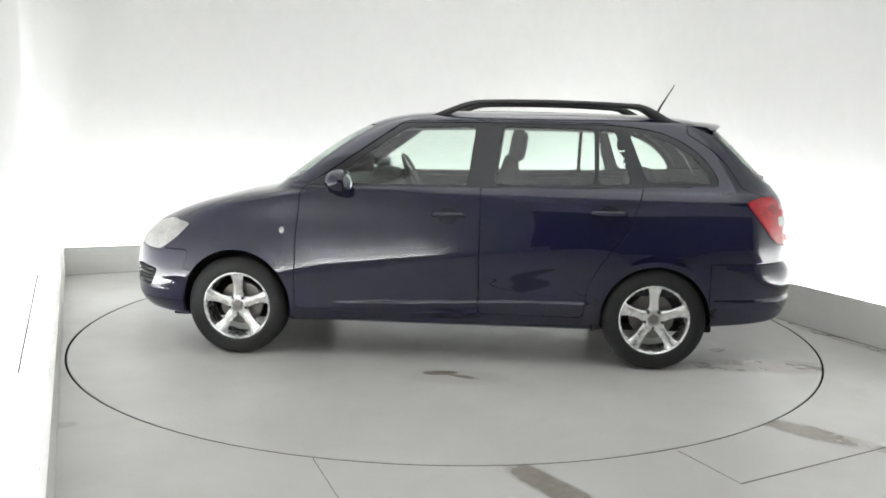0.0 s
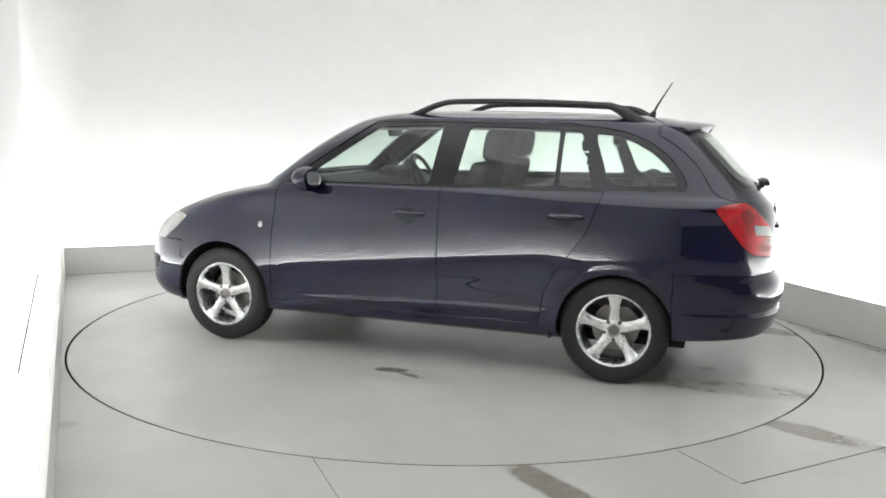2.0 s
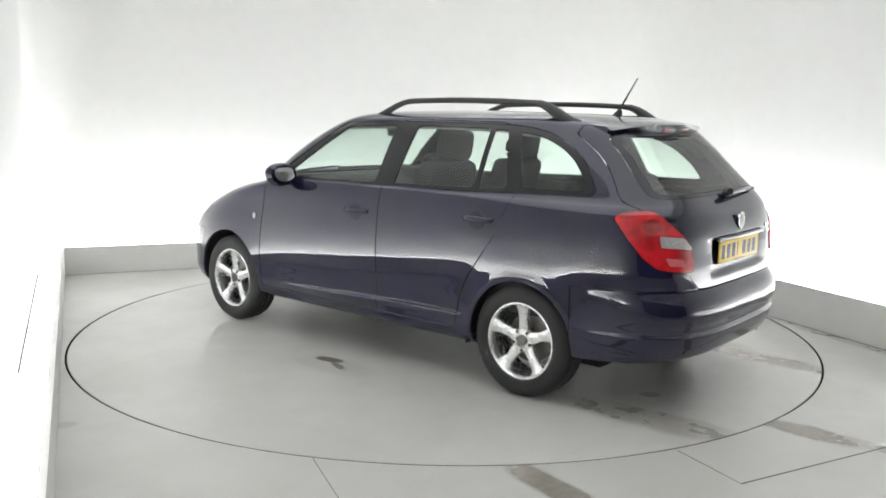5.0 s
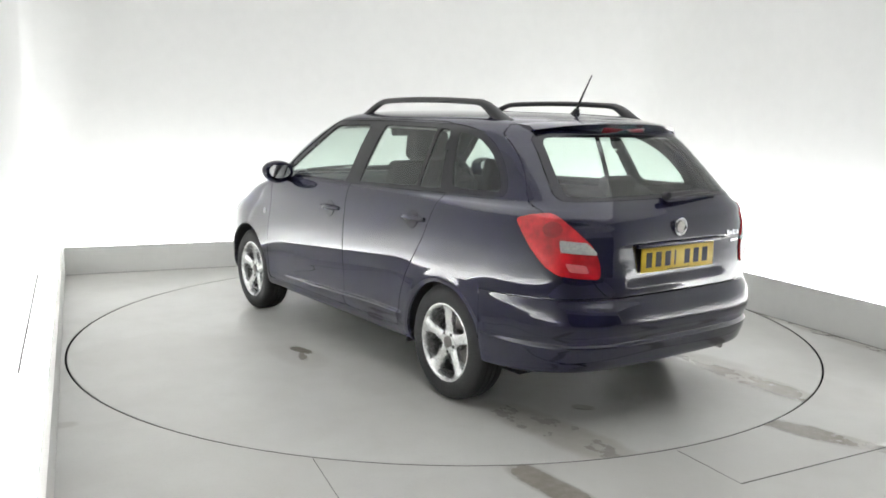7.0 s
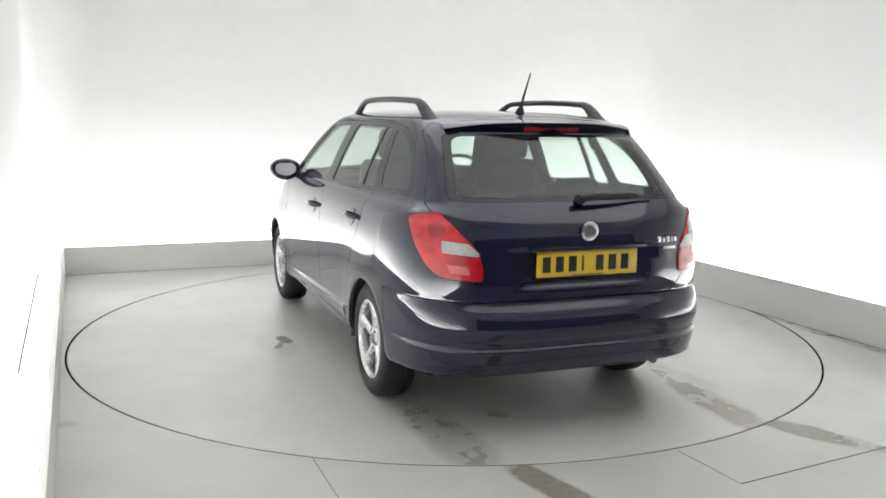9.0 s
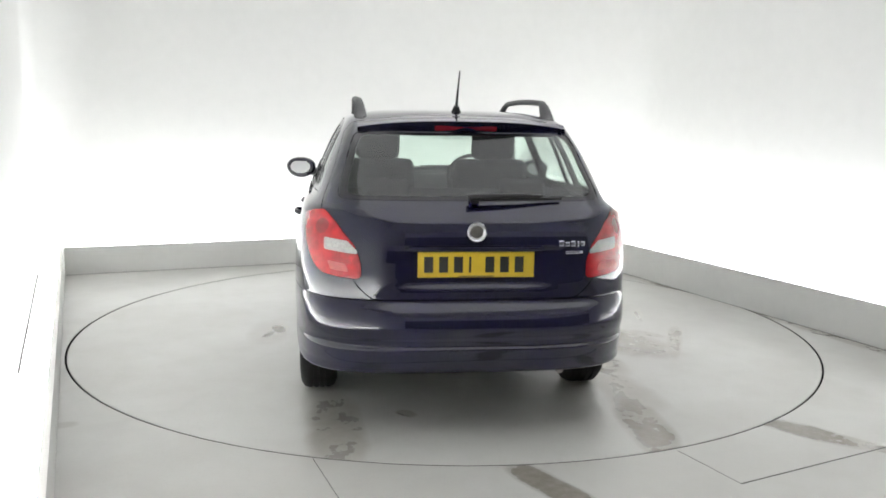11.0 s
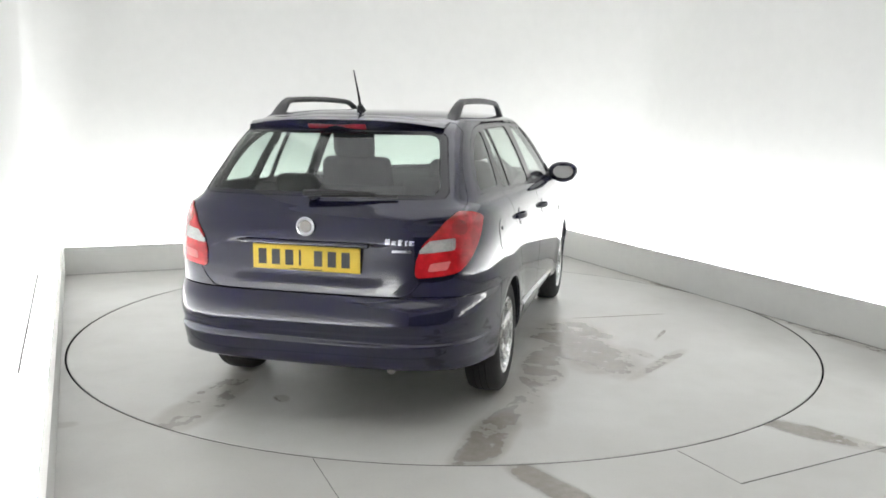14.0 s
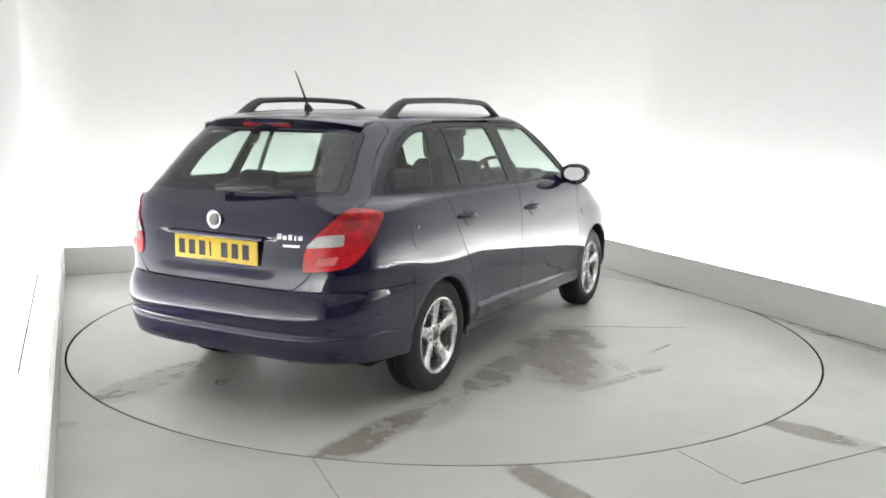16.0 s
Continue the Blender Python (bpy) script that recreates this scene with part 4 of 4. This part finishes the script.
def build_rail(car, s):
    """A black roof rail standing on two feet."""
    pts, rad = [], []
    x0, x1 = -0.17, 1.36
    for i in range(33):
        t = i / 32
        x = x0 + (x1 - x0) * t
        lift = min(ease(t / 0.24) ** 0.85, ease((1 - t) / 0.17))
        yb = 0.505 - 0.02 * abs(2 * t - 1) ** 2
        zb = 1.434 - 0.028 * (2 * t - 1) ** 2 - 0.012 * t
        pts.append((x, s * yb, zb + 0.103 * lift))
        rad.append(0.024 - 0.008 * lift + 0.012 * ease((t - 0.80) / 0.12))
    b = tube_bm(pts, rad, 12, 1.0)
    rail = part("roof_rail", b, BLACK, car, "black raised roof rail")
    return rail


def build_tail_details(car, gate, bumper):
    # roof spoiler with the high brake lamp
    b = bmesh.new()
    rows = []
    ny = 25
    for i in range(ny):
        y = -0.512 + 1.024 * i / (ny - 1)
        q = abs(y) / 0.512
        back = 1.68 - 0.12 * q ** 2.4
        e = 1 - 0.75 * q ** 6
        top = 1.428 - 0.035 * q ** 3
        prof = [(1.40, top + 0.018), (1.52, top + 0.008), (back - 0.02, top - 0.006), (back, top - 0.010 - 0.004 * e), (back - 0.010, top - 0.012 - 0.016 * e), (back - 0.038, top - 0.014 - 0.056 * e), (1.56, top - 0.018 - 0.058 * e), (1.46, top - 0.02)]
        rows.append([b.verts.new((x, y, z)) for x, z in prof])
    for p, r in zip(rows, rows[1:]):
        for j in range(8):
            k = (j + 1) % 8
            b.faces.new((p[j], p[k], r[k], r[j]))
    b.faces.new(rows[0])
    b.faces.new(rows[-1][::-1])
    bmesh.ops.recalc_face_normals(b, faces=b.faces)
    sp = part("roof_spoiler", b, PAINT, gate, "navy roof spoiler lip")
    b = box_bm(1.655, 1.6805, -0.15, 0.15, 1.368, 1.394, 0.006)
    for v in b.verts:
        v.co.x -= 0.12 * (abs(v.co.y) / 0.525) ** 2.4 - (v.co.z - 1.381) * 0.7 + 0.018
    part("brake_lamp", b, DARK_RED, sp, "dark red high brake lamp")
    # rear wiper
    b = tube_bm([(1.94, 0.0, 1.072), (1.972, 0.0, 1.074)], [0.026, 0.020], 14)
    wiper = part("rear_wiper", b, BLACK, gate, "black rear wiper")
    b = tube_bm([(1.985, -0.03, 1.082), (1.985, 0.08, 1.090), (1.975, 0.20, 1.092), (1.962, 0.30, 1.090)], [0.017, 0.013, 0.009, 0.007], 8)
    part("wiper_arm", b, BLACK, wiper)
    b = tube_bm([(1.972, 0.02, 1.072), (1.968, 0.20, 1.077), (1.945, 0.40, 1.078)], [0.008, 0.009, 0.006], 8)
    part("wiper_blade", b, BLACK, wiper)
    # plate with bars for its characters
    px = 2.034
    b = box_bm(px, px + 0.008, -0.26, 0.26, 0.735, 0.848, 0.002)
    plate = part("number_plate", b, YELLOW, gate, "yellow number plate with dark bars")
    bars = [(-0.212, 0.052), (-0.146, 0.052), (-0.080, 0.052), (-0.028, 0.022), (0.060, 0.052), (0.126, 0.052), (0.192, 0.052)]
    for y, w in bars:
        part("bar", box_bm(px + 0.007, px + 0.0092, y - w / 2 + 0.006, y + w / 2 - 0.006, 0.757, 0.828), INK, plate, smooth=False)
    part("footer_bar", box_bm(px + 0.007, px + 0.0092, -0.08, 0.08, 0.7385, 0.7425), INK, plate, smooth=False)
    # round badge and two small chrome bars
    b = lathe_bm([(0.034, 0.0), (0.043, 0.002), (0.044, 0.009), (0.038, 0.011), (0.033, 0.007), (0.0, 0.006)], 32)
    for v in b.verts:
        v.co = Vector((2.036 + v.co.y, v.co.x, 0.937 + v.co.z))
    badge = part("badge", b, CHROME, gate, "round chrome badge")
    b = lathe_bm([(0.0, 0.009), (0.027, 0.009), (0.027, 0.0)], 24)
    for v in b.verts:
        v.co = Vector((2.036 + v.co.y, v.co.x, 0.937 + v.co.z))
    part("badge_disc", b, STEEL, badge, "grey badge centre")
    for y, z, w, h in ((0.385, 0.884, 0.024, 0.026), (0.413, 0.880, 0.022, 0.020), (0.441, 0.882, 0.022, 0.026), (0.466, 0.880, 0.010, 0.024), (0.489, 0.880, 0.022, 0.020), (0.447, 0.843, 0.085, 0.013)):
        b = box_bm(-0.003, 0.004, -w / 2, w / 2, -h / 2, h / 2, 0.002)
        for v in b.verts:
            yy, zz = y + v.co.y, z + v.co.z
            lo, hi = 1.8, 2.08
            for _ in range(24):
                mid = (lo + hi) / 2
                if skin(mid, zz) > yy:
                    lo = mid
                else:
                    hi = mid
            v.co = Vector((lo + v.co.x, yy, zz))
        part("chrome_bar", b, CHROME, gate, "small chrome lettering bar")
    # the handle strip above the plate
    b = box_bm(2.035, 2.058, -0.30, 0.30, 0.852, 0.872, 0.006)
    part("grip_strip", b, PAINT, gate)
    # aerial
    pts = [(1.30, 0, 1.455), (1.318, 0, 1.49)]
    b = tube_bm(pts, [0.028, 0.013], 14)
    aerial = part("aerial", b, BLACK, car, "black roof aerial base")
    b = tube_bm([(1.314, 0, 1.485), (1.338, 0, 1.535), (1.387, 0, 1.617), (1.414, 0, 1.662)], [0.0075, 0.006, 0.004, 0.003], 8)
    part("aerial_rod", b, BLACK, aerial)


def build_small(car):
    # side repeaters
    for s in (-1, 1):
        b = bmesh.new()
        bmesh.ops.create_uvsphere(b, u_segments=14, v_segments=8, radius=1)
        y = skin(-0.945, 0.765)
        for v in b.verts:
            v.co = Vector((-0.945 + v.co.x * 0.016, s * (y + v.co.y * 0.008), 0.765 + v.co.z * 0.022))
        part("side_repeater", b, CLEAR, car, "clear side repeater lamp")
    # the scuttle panel and front wipers
    b = box_bm(-1.14, -1.01, -0.58, 0.58, 1.012, 1.03, 0.008)
    for v in b.verts:
        v.co.x += 0.22 * (abs(v.co.y) / 0.6) ** 2.4
    part("scuttle", b, BLACK, car, "black scuttle panel")
    for y0 in (-0.5, 0.05):
        pts = [(-1.045 + 0.02 * k + 0.25 * (abs(y0 + 0.12 * k) / 0.6) ** 2.4, y0 + 0.12 * k, 1.045 + 0.006 * k) for k in range(5)]
        b = tube_bm(pts, [0.013, 0.011, 0.009, 0.008, 0.006], 8)
        part("front_wiper", b, BLACK, car, "black front wiper")
    # filler flap on the right flank
    b = lathe_bm([(0.0, 0.0012), (0.97, 0.0012), (1.0, -0.004)], 36)
    for v in b.verts:
        x, z = 1.46 + v.co.x * 0.085, 0.865 + v.co.z * 0.085
        v.co = Vector((x, skin(x, z) + 0.0008 + v.co.y, z))
    flap = part("filler_flap", b, PAINT, car)
    b = lathe_bm([(0.0, 0.003), (0.010, 0.003), (0.012, 0.0)], 12)
    for v in b.verts:
        v.co = Vector((1.485 + v.co.x, skin(1.485, 0.90) + 0.002 + v.co.y, 0.90 + v.co.z))
    part("lock", b, BLACK, flap)
    # mud strip under the rear bumper
    for s in (-1, 1):
        part("mud_flap", box_bm(0.872, 0.884, s * 0.74 - 0.05, s * 0.74 + 0.04, 0.222, 0.27, 0.003), BLACK, car, "black rubber flap")


def build_car():
    car = new("car")
    tagged(car, "dark navy estate car standing on the turntable", "car")
    gate, bumper = build_body(car)
    for x in (HUB_F, HUB_R):
        for s in (-1, 1):
            build_wheel(car, x, s * (TRACK - 0.02), s)
    build_underside(car)
    build_cabin(car)
    for s in (-1, 1):
        build_mirror(car, s)
        build_handle(car, 0.03, 0.875, s)
        build_handle(car, 0.945, 0.905, s)
        build_rail(car, s)
    build_tail_details(car, gate, bumper)
    build_small(car)
    return car


car = build_car()


def motions():
    """The turntable and the car on it turn together at an even pace."""
    rows_table, rows_car = [], []
    for k in range(17):
        a = TURN_START + TURN_RATE * k
        m = Matrix.Rotation(radians(a), 4, "Z")
        rows_table.append((float(k), m))
        rows_car.append((float(k), m @ Matrix.Translation((CAR_X, CAR_Y, 0.0))))
    walk(turntable, rows_table)
    walk(car, rows_car)


motions()
